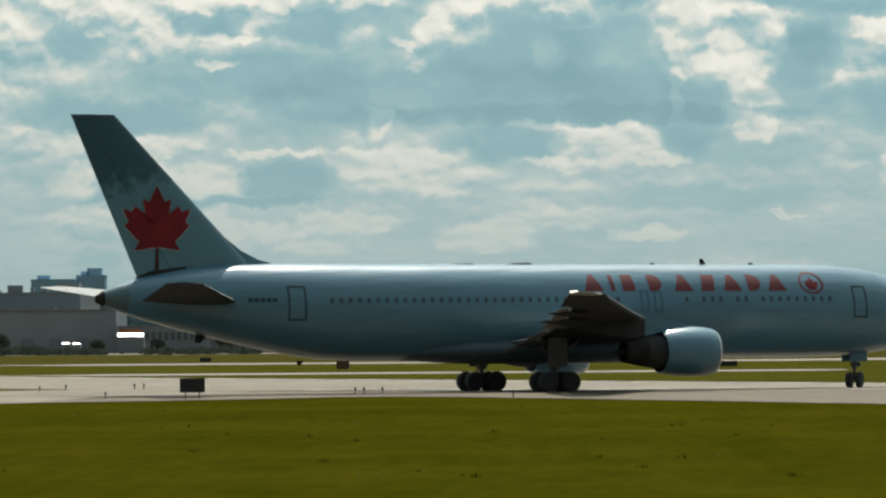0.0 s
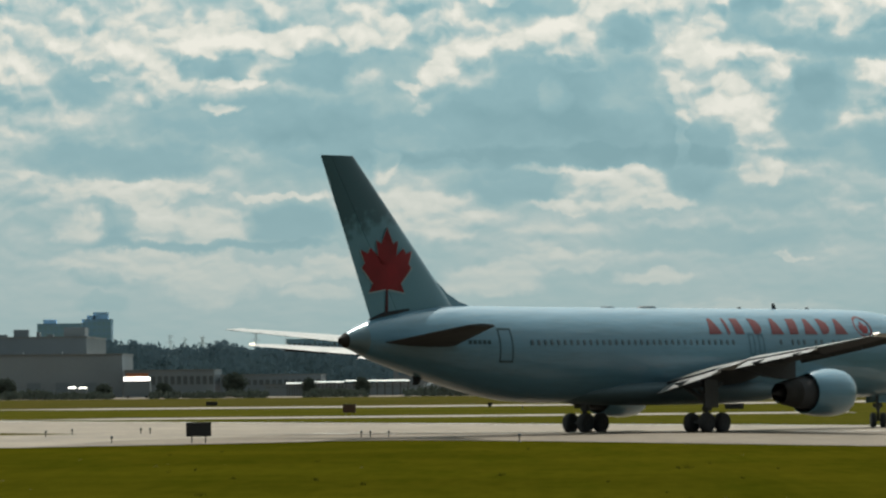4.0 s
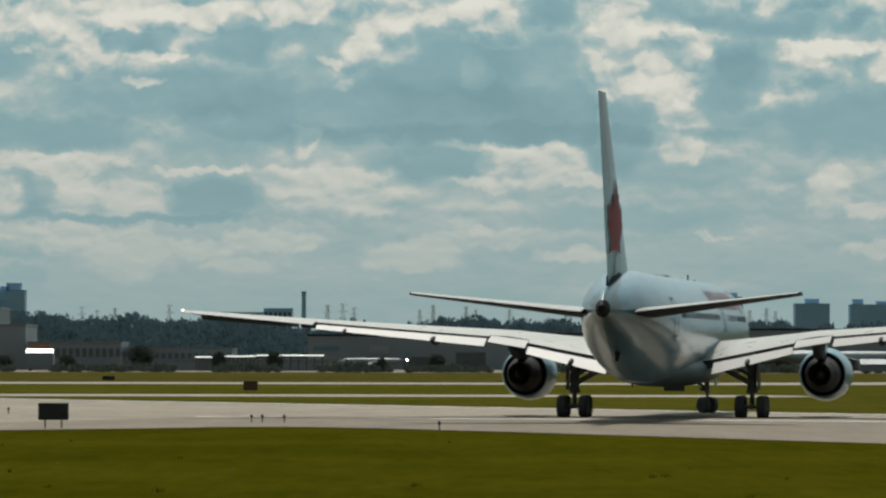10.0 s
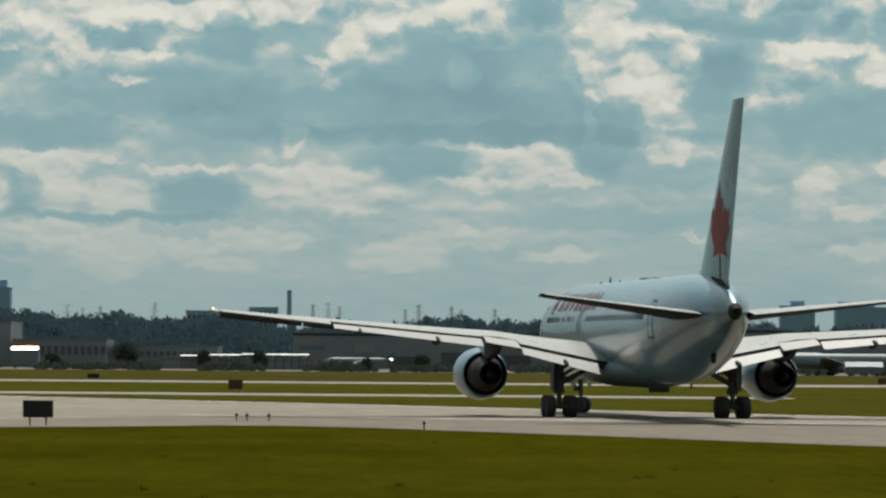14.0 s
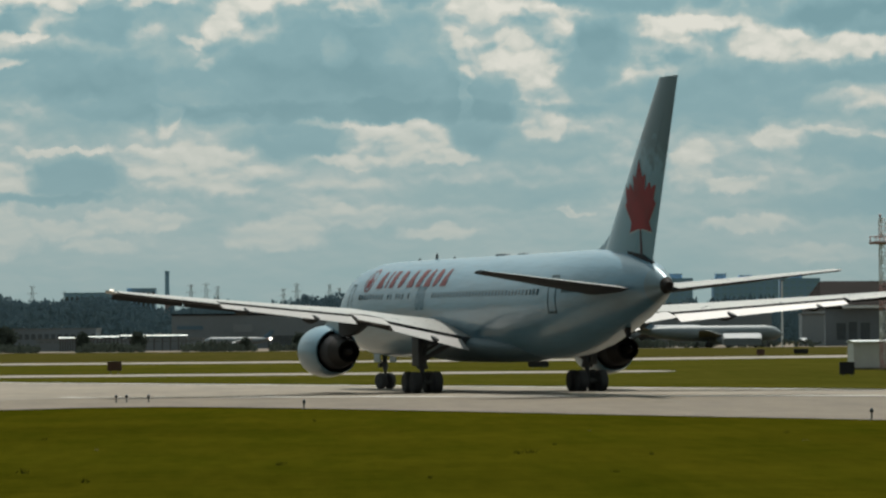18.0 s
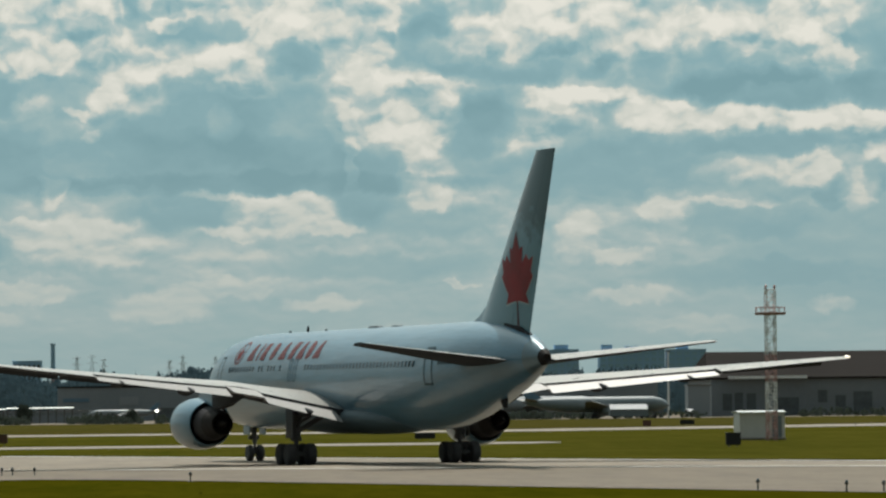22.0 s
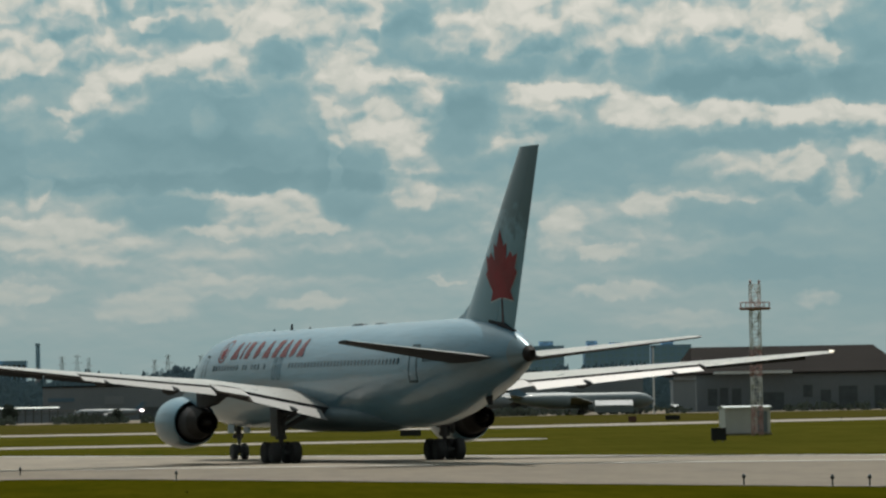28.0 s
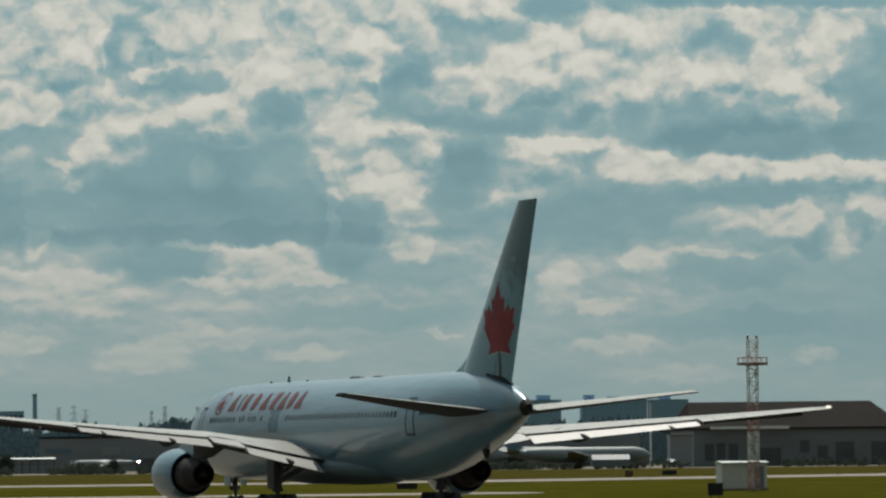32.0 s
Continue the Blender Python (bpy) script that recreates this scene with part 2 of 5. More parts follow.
cloud(-6.62, 4.78, 0.41, 0.33, 0.54)
cloud(-5.62, 3.55, 0.37, 0.37, 0.46)
cloud(-3.19, 4.62, 0.57, 0.49, -0.60)
cloud(-6.40, 4.18, 0.49, 0.15, -0.46)
cloud(-6.40, 3.59, 0.66, 0.49, -0.46)
cloud(7.70, 1.75, 1.50, 1.10, -0.35)
# lit tops and shaded undersides
heap = node(nt, "ShaderNodeMapRange", {"Value": mass, "From Min": 0.38, "From Max": 0.58, "To Min": 0.2}).outputs[0]
fade = node(nt, "ShaderNodeMapRange", {"Value": el, "From Min": 1.0, "From Max": 3.2, "To Min": 0.18, "To Max": 1.0}).outputs[0]
heap = calc(nt, "MULTIPLY", heap, fade)
eased = node(nt, "ShaderNodeVectorMath", {0: wind, 1: (0.5, 0.7, 0.0)}, operation="MULTIPLY").outputs[0]
rolled = node(nt, "ShaderNodeVectorMath", {0: flat, 1: eased}, operation="ADD").outputs[0]
relief = calc(nt, "SUBTRACT", billows(curled, 1.5, 5, 0.5), billows(shifted(curled, (0.04, 0.22, 0.0)), 1.5, 5, 0.5))
dome = heads(rolled, 2.3)
knobs = calc(nt, "SUBTRACT", dome, heads(shifted(rolled, (0.03, 0.14, 0.0)), 2.3))
lit = calc(nt, "MULTIPLY_ADD", calc(nt, "MULTIPLY", relief, heap), 1.4, calc(nt, "MINIMUM", mass, 0.66))
shade = node(nt, "ShaderNodeClamp", {"Value": calc(nt, "SUBTRACT", mass, roof_mass), "Min": -0.3, "Max": 0.3}).outputs[0]
lit = calc(nt, "MULTIPLY_ADD", calc(nt, "MULTIPLY", shade, heap), 0.55, lit)
lit = calc(nt, "MULTIPLY_ADD", calc(nt, "MULTIPLY", knobs, heap), 1.1, lit)
lit = calc(nt, "MULTIPLY_ADD", calc(nt, "MULTIPLY", dome, heap), 0.35, lit)
lit = calc(nt, "MULTIPLY_ADD", calc(nt, "MULTIPLY", billows(curled, 4.0, 5, 0.6), heap), 0.3, lit)
bank = ramp(nt, lit, ((0.0, (0.175, 0.375, 0.44)), (0.28, (0.25, 0.465, 0.525)), (0.42, (0.36, 0.545, 0.57)), (0.56, (0.52, 0.64, 0.635)),
                      (0.74, (0.785, 0.80, 0.725)), (1.0, (0.98, 0.955, 0.86))))
low = calc(nt, "POWER", 2.71828, calc(nt, "MULTIPLY", elp, -0.55))
bank = mix(nt, calc(nt, "MULTIPLY", low, 0.85), bank, (0.365, 0.525, 0.54))
# clouds glow towards the sun and dim away from it
sunward = (math.sin(radians(SUN_TURN)) * math.cos(radians(SUN_UP)), math.cos(radians(SUN_TURN)) * math.cos(radians(SUN_UP)), math.sin(radians(SUN_UP)))
near = node(nt, "ShaderNodeVectorMath", {0: way, 1: sunward}, operation="DOT_PRODUCT").outputs["Value"]
glow = calc(nt, "POWER", calc(nt, "MULTIPLY_ADD", near, 0.5, 0.5), 4.0)
bank = node(nt, "ShaderNodeVectorMath", {0: bank, "Scale": calc(nt, "MULTIPLY_ADD", glow, 17.0, 2.5)}, operation="SCALE").outputs[0]
shown = mix(nt, 0.93, sky.outputs[0], bank)
back = node(nt, "ShaderNodeBackground", {"Color": shown, "Strength": 0.1})
node(nt, "ShaderNodeOutputWorld", {"Surface": back.outputs[0]})

sun = new("sun", bpy.data.lights.new("sun", "SUN"))
sun.data.energy, sun.data.angle, sun.data.color = 4.8, radians(0.6), (1.0, 0.95, 0.86)
sun.matrix_world = look((0, 0, 0), (-math.sin(radians(SUN_TURN)) * math.cos(radians(SUN_UP)),
                                    -math.cos(radians(SUN_TURN)) * math.cos(radians(SUN_UP)), -math.sin(radians(SUN_UP))))


# ---- materials ----
def paint(name, color, rough=0.5, metal=0.0, vary=0.12, scale=3.0, bump=0.0, coat=0.0, spec=0.5):
    """A surface with stains at two scales, and grain."""
    m = bpy.data.materials.new(name)
    m.use_nodes = True
    t = m.node_tree
    b = t.nodes["Principled BSDF"]
    co = node(t, "ShaderNodeTexCoord").outputs["Object"]
    big = node(t, "ShaderNodeTexNoise", {"Vector": co, "Scale": scale * 0.22, "Detail": 4}).outputs[0]
    fine = node(t, "ShaderNodeTexNoise", {"Vector": co, "Scale": scale * 3, "Detail": 6, "Roughness": 0.65}).outputs[0]
    f = calc(t, "ADD", calc(t, "MULTIPLY", big, 0.6), calc(t, "MULTIPLY", fine, 0.4))
    lo = tuple(c * (1 - vary) for c in color)
    hi = tuple(min(1, c * (1 + vary)) for c in color)
    t.links.new(ramp(t, f, ((0.3, lo), (0.7, hi))), b.inputs["Base Color"])
    t.links.new(calc(t, "MULTIPLY_ADD", fine, 0.25, rough - 0.12), b.inputs["Roughness"])
    b.inputs["Metallic"].default_value = metal
    b.inputs["Coat Weight"].default_value = coat
    b.inputs["Specular IOR Level"].default_value = spec
    if bump:
        n = node(t, "ShaderNodeBump", {"Height": fine, "Strength": bump, "Distance": 0.05})
        t.links.new(n.outputs[0], b.inputs["Normal"])
    return m


def foliage(name, color, vary=0.4, scale=0.3, through_it=0.5):
    """Leaves in bulk: part of the light passes through them."""
    m = paint(name, color, 0.9, vary=vary, scale=scale, spec=0.0)
    t = m.node_tree
    b = t.nodes["Principled BSDF"]
    tr = node(t, "ShaderNodeBsdfTranslucent", {"Color": b.inputs["Base Color"].links[0].from_socket})
    mx = node(t, "ShaderNodeMixShader", {0: through_it, 1: b.outputs[0], 2: tr.outputs[0]})
    t.links.new(mx.outputs[0], t.nodes["Material Output"].inputs[0])
    return m


def even_gloss(t, rough, coat_rough):
    """Enamel polished to one gloss all over."""
    b = t.nodes["Principled BSDF"]
    t.links.remove(b.inputs["Roughness"].links[0])
    b.inputs["Roughness"].default_value = rough
    b.inputs["Coat Roughness"].default_value = coat_rough


def shell_paint():
    """The airliner's pale ice-blue enamel, with faint panel joints and streaks of grime."""
    m = paint("ice_blue_enamel", (0.084, 0.192, 0.268), 0.3, vary=0.04, scale=0.5, coat=0.5, spec=0.3)
    t = m.node_tree
    b = t.nodes["Principled BSDF"]
    even_gloss(t, 0.34, 0.14)
    old = b.inputs["Base Color"].links[0].from_socket
    co = node(t, "ShaderNodeTexCoord").outputs["Object"]
    s = node(t, "ShaderNodeSeparateXYZ", {0: co}).outputs
    dents = node(t, "ShaderNodeMapping", {"Vector": co, "Scale": (0.16, 0.9, 0.9)}).outputs[0]
    dents = node(t, "ShaderNodeTexNoise", {"Vector": dents, "Scale": 1.6, "Detail": 3}).outputs[0]
    dents = node(t, "ShaderNodeBump", {"Height": dents, "Strength": 0.35, "Distance": 0.12}).outputs[0]
    t.links.new(dents, b.inputs["Normal"]), t.links.new(dents, b.inputs["Coat Normal"])
    band = calc(t, "FRACT", calc(t, "DIVIDE", s[0], 2.8))
    seam = calc(t, "LESS_THAN", band, 0.012)
    streak = node(t, "ShaderNodeMapping", {"Vector": co, "Scale": (0.25, 2.0, 2.0)}).outputs[0]
    grime = node(t, "ShaderNodeTexNoise", {"Vector": streak, "Scale": 1.5, "Detail": 5}).outputs[0]
    g = ramp(t, grime, ((0.45, (1, 1, 1)), (0.8, (0.8, 0.8, 0.78))))
    c = mix(t, 1.0, old, g, "MULTIPLY")
    t.links.new(mix(t, calc(t, "MULTIPLY", seam, 0.25), c, (0.14, 0.2, 0.21)), b.inputs["Base Color"])
    return m


def fin_paint():
    """The tail's enamel: dark blue-green above, breaking up in frosty patches into the pale shell colour below."""
    m = paint("frosted_tail_enamel", (0.086, 0.2, 0.258), 0.3, vary=0.04, scale=0.5, coat=0.5, spec=0.3)
    t = m.node_tree
    b = t.nodes["Principled BSDF"]
    even_gloss(t, 0.34, 0.14)
    old = b.inputs["Base Color"].links[0].from_socket
    co = node(t, "ShaderNodeTexCoord").outputs["Object"]
    s = node(t, "ShaderNodeSeparateXYZ", {0: co}).outputs
    frost = node(t, "ShaderNodeTexNoise", {"Vector": co, "Scale": 1.6, "Detail": 7, "Roughness": 0.6}).outputs[0]
    h = calc(t, "ADD", calc(t, "SUBTRACT", s[2], 12.2), calc(t, "MULTIPLY", calc(t, "SUBTRACT", frost, 0.5), 5.0))
    h = calc(t, "ADD", h, calc(t, "MULTIPLY", calc(t, "ADD", s[0], 22.5), -0.25))
    f = ramp(t, calc(t, "MULTIPLY_ADD", h, 0.32, 0.5), ((0.3, (0, 0, 0)), (0.7, (1, 1, 1))))
    t.links.new(mix(t, f, old, (0.03, 0.085, 0.11)), b.inputs["Base Color"])
    return m


def ground_mix(name, a, b2, scale, rough, bump, spec=0.2):
    m = bpy.data.materials.new(name)
    m.use_nodes = True
    t = m.node_tree
    b = t.nodes["Principled BSDF"]
    co = node(t, "ShaderNodeTexCoord").outputs["Object"]
    big = node(t, "ShaderNodeTexNoise", {"Vector": co, "Scale": scale * 0.05, "Detail": 6, "Roughness": 0.6}).outputs[0]
    mid = node(t, "ShaderNodeTexNoise", {"Vector": co, "Scale": scale * 0.6, "Detail": 6, "Roughness": 0.7}).outputs[0]
    fine = node(t, "ShaderNodeTexNoise", {"Vector": co, "Scale": scale * 6, "Detail": 4}).outputs[0]
    f = calc(t, "ADD", calc(t, "MULTIPLY", big, 0.5), calc(t, "ADD", calc(t, "MULTIPLY", mid, 0.3), calc(t, "MULTIPLY", fine, 0.2)))
    t.links.new(ramp(t, f, ((0.32, a), (0.68, b2))), b.inputs["Base Color"])
    b.inputs["Roughness"].default_value = rough
    b.inputs["Specular IOR Level"].default_value = spec
    b.inputs["Specular Tint"].default_value = (1.0, 0.87, 0.72, 1)
    n = node(t, "ShaderNodeBump", {"Height": fine, "Strength": bump, "Distance": 0.1})
    t.links.new(n.outputs[0], b.inputs["Normal"])
    return m


SHELL = shell_paint()
FIN = fin_paint()
GRASS = ground_mix("mown_grass", (0.026, 0.0267, 0.0015), (0.0513, 0.0479, 0.0031), 1.0, 1.0, 0.6, spec=0.0)
# grass with haze mixed in: paler and less green than the near field
MIDGRASS = ground_mix("haze_paled_grass", (0.036, 0.0365, 0.0052), (0.066, 0.062, 0.0105), 0.8, 1.0, 0.6, spec=0.0)
DRYGRASS = ground_mix("dry_grass", (0.039, 0.0355, 0.0088), (0.063, 0.0558, 0.0146), 0.5, 1.0, 0.6, spec=0.0)


def blotches(m, long, c_big=((0.3, (0.8, 0.88, 0.78)), (0.5, (1, 1, 1)), (0.72, (1.15, 1.08, 1.15))), c_small=((0.3, (0.85, 0.87, 0.82)), (0.62, (1.06, 1.05, 1.06)))):
    """Blotches that lie along one direction: greener and drier growth, or stains of a pavement."""
    t = m.node_tree
    b = t.nodes["Principled BSDF"]
    old = b.inputs["Base Color"].links[0].from_socket
    co = node(t, "ShaderNodeTexCoord").outputs["Object"]
    lane = node(t, "ShaderNodeMapping", {"Vector": co, "Scale": (1.0, long, 1.0)}).outputs[0]
    n1 = node(t, "ShaderNodeTexNoise", {"Vector": lane, "Scale": 0.35, "Detail": 5, "Roughness": 0.6}).outputs[0]
    n2 = node(t, "ShaderNodeTexNoise", {"Vector": lane, "Scale": 1.6, "Detail": 5, "Roughness": 0.6}).outputs[0]
    c1 = ramp(t, n1, c_big)
    c2 = ramp(t, n2, c_small)
    t.links.new(mix(t, 1.0, mix(t, 1.0, old, c1, "MULTIPLY"), c2, "MULTIPLY"), b.inputs["Base Color"])


blotches(GRASS, 0.10)
blotches(MIDGRASS, 0.07)
blotches(DRYGRASS, 0.05)
CONCRETE = ground_mix("worn_concrete", (0.155, 0.13, 0.099), (0.222, 0.19, 0.148), 0.6, 0.7, 0.15, spec=0.1)
TARMAC = ground_mix("pale_tarmac", (0.1, 0.082, 0.06), (0.145, 0.118, 0.089), 0.6, 0.6, 0.15, spec=0.35)
ASPHALT = ground_mix("grey_asphalt_shoulder", (0.103, 0.083, 0.06), (0.148, 0.121, 0.089), 0.6, 0.7, 0.15, spec=0.1)
STAINS = ((0.3, (0.82, 0.82, 0.83)), (0.5, (1, 1, 1)), (0.7, (1.16, 1.15, 1.13)))
SPOTS = ((0.3, (0.88, 0.88, 0.88)), (0.62, (1.05, 1.05, 1.05)))
blotches(CONCRETE, 0.22, STAINS, SPOTS)
blotches(ASPHALT, 0.22, STAINS, SPOTS)
blotches(TARMAC, 0.1, STAINS, SPOTS)
RUBBER_MARK = paint("tyre_marks", (0.09, 0.088, 0.085), 0.7, vary=0.4, scale=0.5)
WHITE_LINE = paint("worn_white_line", (0.48, 0.48, 0.448), 0.6, vary=0.25, scale=1)
RED = paint("red_enamel", (0.16, 0.009, 0.014), 0.5, vary=0.4, spec=0.25)
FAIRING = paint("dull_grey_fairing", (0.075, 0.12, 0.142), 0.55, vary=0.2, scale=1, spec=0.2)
FAINT = paint("faint_exit_outline", (0.06, 0.13, 0.175), 0.45, vary=0.1, spec=0.15)
STEM = paint("dark_maroon_enamel", (0.05, 0.012, 0.016), 0.5, vary=0.2, spec=0.25)
LETTER = paint("brick_red_enamel", (0.14, 0.032, 0.036), 0.5, vary=0.1, spec=0.25)
WHITE = paint("white_enamel", (0.78, 0.80, 0.79), 0.3, vary=0.05, coat=0.3)
# wing bodies, slats and pods: the shade beneath is put into this colour
WINGSKIN = paint("shaded_wing_skin", (0.052, 0.055, 0.059), 0.7, vary=0.15, scale=2, spec=0.04)
FLAPSKIN = paint("light_grey_flap_skin", (0.225, 0.22, 0.21), 0.5, metal=0.0, vary=0.08, scale=2)
STEEL = paint("bare_metal", (0.55, 0.55, 0.53), 0.28, metal=0.9, vary=0.15, scale=4)
SOOT = paint("burnt_metal", (0.03, 0.028, 0.027), 0.7, vary=0.4, scale=4, spec=0.08)
DARK = paint("dark_cavity", (0.032, 0.033, 0.036), 0.8, vary=0.2, spec=0.1)
TYRE = paint("black_tyre_rubber", (0.05, 0.05, 0.052), 0.75, vary=0.3, scale=6, bump=0.1)
STRUT = paint("grey_gear_paint", (0.085, 0.089, 0.092), 0.5, metal=0.2, vary=0.2, scale=5)
PANE = paint("dark_window_pane", (0.036, 0.066, 0.086), 0.35, vary=0.1, spec=0.4)
LINE = paint("door_outline", (0.035, 0.062, 0.074), 0.5, vary=0.1, spec=0.1)
SIGNBLACK = paint("matt_black_board", (0.02, 0.021, 0.023), 0.8, vary=0.3)


# ---- making meshes ----
def part(name, bm, material, parent=None, label="", smooth=0.0):
    """Links a bmesh as one mesh object under a thing or a part."""
    bmesh.ops.recalc_face_normals(bm, faces=bm.faces)
    if smooth:
        for f in bm.faces:
            f.smooth = True
        for e in bm.edges:
            if len(e.link_faces) == 2 and e.calc_face_angle(0) > smooth:
                e.smooth = False
    me = bpy.data.meshes.new(name)
    bm.to_mesh(me)
    bm.free()
    me.materials.append(material)
    ob = new(name, me)
    if parent:
        ob.parent = parent
    return tagged(ob, label)


def box(bm, x0, x1, y0, y1, z0, z1, bevel=0.0):
    vs = [bm.verts.new((x, y, z)) for x in (x0, x1) for y in (y0, y1) for z in (z0, z1)]
    fs = [bm.faces.new([vs[i] for i in q]) for q in ((0, 1, 3, 2), (4, 6, 7, 5), (0, 4, 5, 1), (2, 3, 7, 6), (0, 2, 6, 4), (1, 5, 7, 3))]
    if bevel:
        bmesh.ops.bevel(bm, geom=list({e for f in fs for e in f.edges}), offset=bevel, segments=2, affect="EDGES")


def loft(bm, rings, close=True, caps=True):
    """Skins a row of rings of equally many points."""
    vv = [[bm.verts.new(p) for p in ring] for ring in rings]
    n = len(rings[0])
    for a, b in zip(vv, vv[1:]):
        for i in range(n if close else n - 1):
            j = (i + 1) % n
            bm.faces.new((a[i], a[j], b[j], b[i]))
    if caps and close:
        bm.faces.new(vv[0])
        bm.faces.new(vv[-1])
    return vv


def circle(center, axis, r, n=16, r2=None):
    c, a = Vector(center), Vector(axis).normalized()
    s = a.orthogonal().normalized() if abs(a.z) > 0.9 or abs(a.y) > 0.9 else a.cross(Vector((0, 0, 1))).normalized()
    w = a.cross(s)
    return [c + s * (r * math.cos(i * math.tau / n)) + w * ((r2 or r) * math.sin(i * math.tau / n)) for i in range(n)]


def tube(bm, p0, p1, r0, r1=None, n=10):
    d = Vector(p1) - Vector(p0)
    loft(bm, [circle(p0, d, r0, n), circle(p1, d, r1 or r0, n)])


def turned(bm, center, axis, profile, n=24):
    """A body of revolution: profile of (distance along the axis, radius)."""
    c, a = Vector(center), Vector(axis).normalized()
    loft(bm, [circle(c + a * d, a, max(r, 0.004), n) for d, r in profile])


def thing(name, x, y, z, turn, label, category, group="", kind=""):
    ob = new(name)
    ob.empty_display_size = 0.2
    ob.matrix_basis = pose(x, y, z, 0, 0, turn)
    return tagged(ob, label, category, group, kind)


# ---- the field ----
def sheet(name, outline, z, material, label, category):
    """A flat paved or grown surface with the given outline."""
    bm = bmesh.new()
    f = bm.faces.new([bm.verts.new((x, y, z)) for x, y in outline])
    bmesh.ops.triangulate(bm, faces=[f])
    ob = part(name, bm, material)
    return tagged(ob, label, category, kind="structure")


bm = bmesh.new()
R = 4900.0
hub = [bm.verts.new((x, y, 0)) for x in (-R, -120, 120, R) for y in (-R, -80, 700, R)]
for i in range(3):
    for j in range(3):
        bm.faces.new((hub[i * 4 + j], hub[i * 4 + j + 1], hub[i * 4 + j + 5], hub[i * 4 + j + 4]))
tagged(part("ground", bm, GRASS), "flat airfield of mown olive-green grass", "ground", kind="structure")


def bend(p0, p1, p2, n=8):
    """Points of a curve from p0 to p2, drawn towards p1."""
    return [tuple((1 - t) ** 2 * a + 2 * t * (1 - t) * b + t * t * c for a, b, c in zip(p0, p1, p2)) for t in [i / n for i in range(n + 1)]]


# the runway's end, with the taxiway that joins it in a rounded corner
sheet("runway", [(-300, 826), (-47.7, 404), (36.5, 263), (150, 73), (71, 73), (24, 172)]
      + bend((14, 191), (-3, 227), (-6.5, 227)) + bend((-9, 226), (-14, 216), (-30, 206)) + [(-170, 160), (-170, 205)]
      + bend((-60, 264), (-20, 272), (-29, 281)) + [(-60, 327), (-385, 876)], 0.02, CONCRETE,
      "pale worn concrete runway with a rounded taxiway corner", "runway")
sheet("taxiway", [(-400, 403), (-42, 404.5), (-36, 398.5), (22, 400)] + bend((24, 400.5), (31, 402), (31, 411)) + bend((31, 412), (31, 422), (22, 422)) + [(-36, 421), (-42, 411), (-400, 409)], 0.02, TARMAC, "narrow pale taxiway crossing the grass", "taxiway")
sheet("taxiway_far", [(-500, 588), (-62, 592), (-52, 576.5), (40, 578), (110, 640), (420, 780), (420, 840), (110, 690), (30, 618), (-52, 617), (-62, 606), (-500, 602)], 0.02, TARMAC,
      "distant pale taxiway that bends across the grass", "taxiway")
sheet("middle_grass", [(-400, 300), (-70, 345), (-46, 405), (36, 268), (140, 110), (420, 110), (420, 839), (110, 690), (30, 618), (-400, 610)], 0.008, MIDGRASS, "olive grass beyond the runway, haze mixed into its colour", "grass")
sheet("far_grass", [(-900, 612.5), (30, 618.5), (110, 690.5), (420, 840.5), (900, 900), (900, 1009), (-900, 1009)], 0.012, DRYGRASS, "drier yellowish grass before the far apron", "grass")
sheet("apron", [(-900, 1010), (900, 1010), (900, 1330), (-900, 1330)], 0.02, ASPHALT, "distant grey apron before the buildings", "apron")


# ---- the airliner: x forward, y to its left, z up, between its main wheels ----
def section(x):
    """Half width, bottom and top of the fuselage at x."""
    rows = ((28.5, 0.03, 3.97, 4.03), (28.3, 0.42, 3.58, 4.45), (27.6, 1.0, 3.05, 5.05), (26.4, 1.6, 2.55, 5.85), (25.2, 2.0, 2.25, 6.55),
            (23.5, 2.32, 2.02, 7.0), (21, 2.48, 1.88, 7.26), (18, 2.515, 1.85, 7.33), (-10, 2.515, 1.85, 7.36), (-12.5, 2.47, 1.98, 7.38),
            (-15, 2.33, 2.35, 7.39), (-18, 2.0, 2.98, 7.34), (-21, 1.53, 3.68, 7.06), (-23.4, 0.95, 4.32, 6.6), (-24.8, 0.56, 4.82, 6.15), (-25.5, 0.36, 5.03, 5.86), (-25.9, 0.2, 5.2, 5.62))
    for a, b in zip(rows, rows[1:]):
        if x >= b[0]:
            t = min(1, max(0, (a[0] - x) / (a[0] - b[0])))
            return [p + (q - p) * t for p, q in zip(a[1:], b[1:])]
    return rows[-1][1:]


def ring(x, n=40):
    w, lo, hi = section(x)
    c, h = (lo + hi) / 2, (hi - lo) / 2
    return [(x, w * math.cos(i * math.tau / n), c + h * math.sin(i * math.tau / n)) for i in range(n)]


def skin(x, z, out=0.015):
    """How far the fuselage's side lies from its middle, at x and z."""
    w, lo, hi = section(x)
    q = (z - (lo + hi) / 2) / ((hi - lo) / 2)
    return w * math.sqrt(max(0, 1 - q * q)) + out


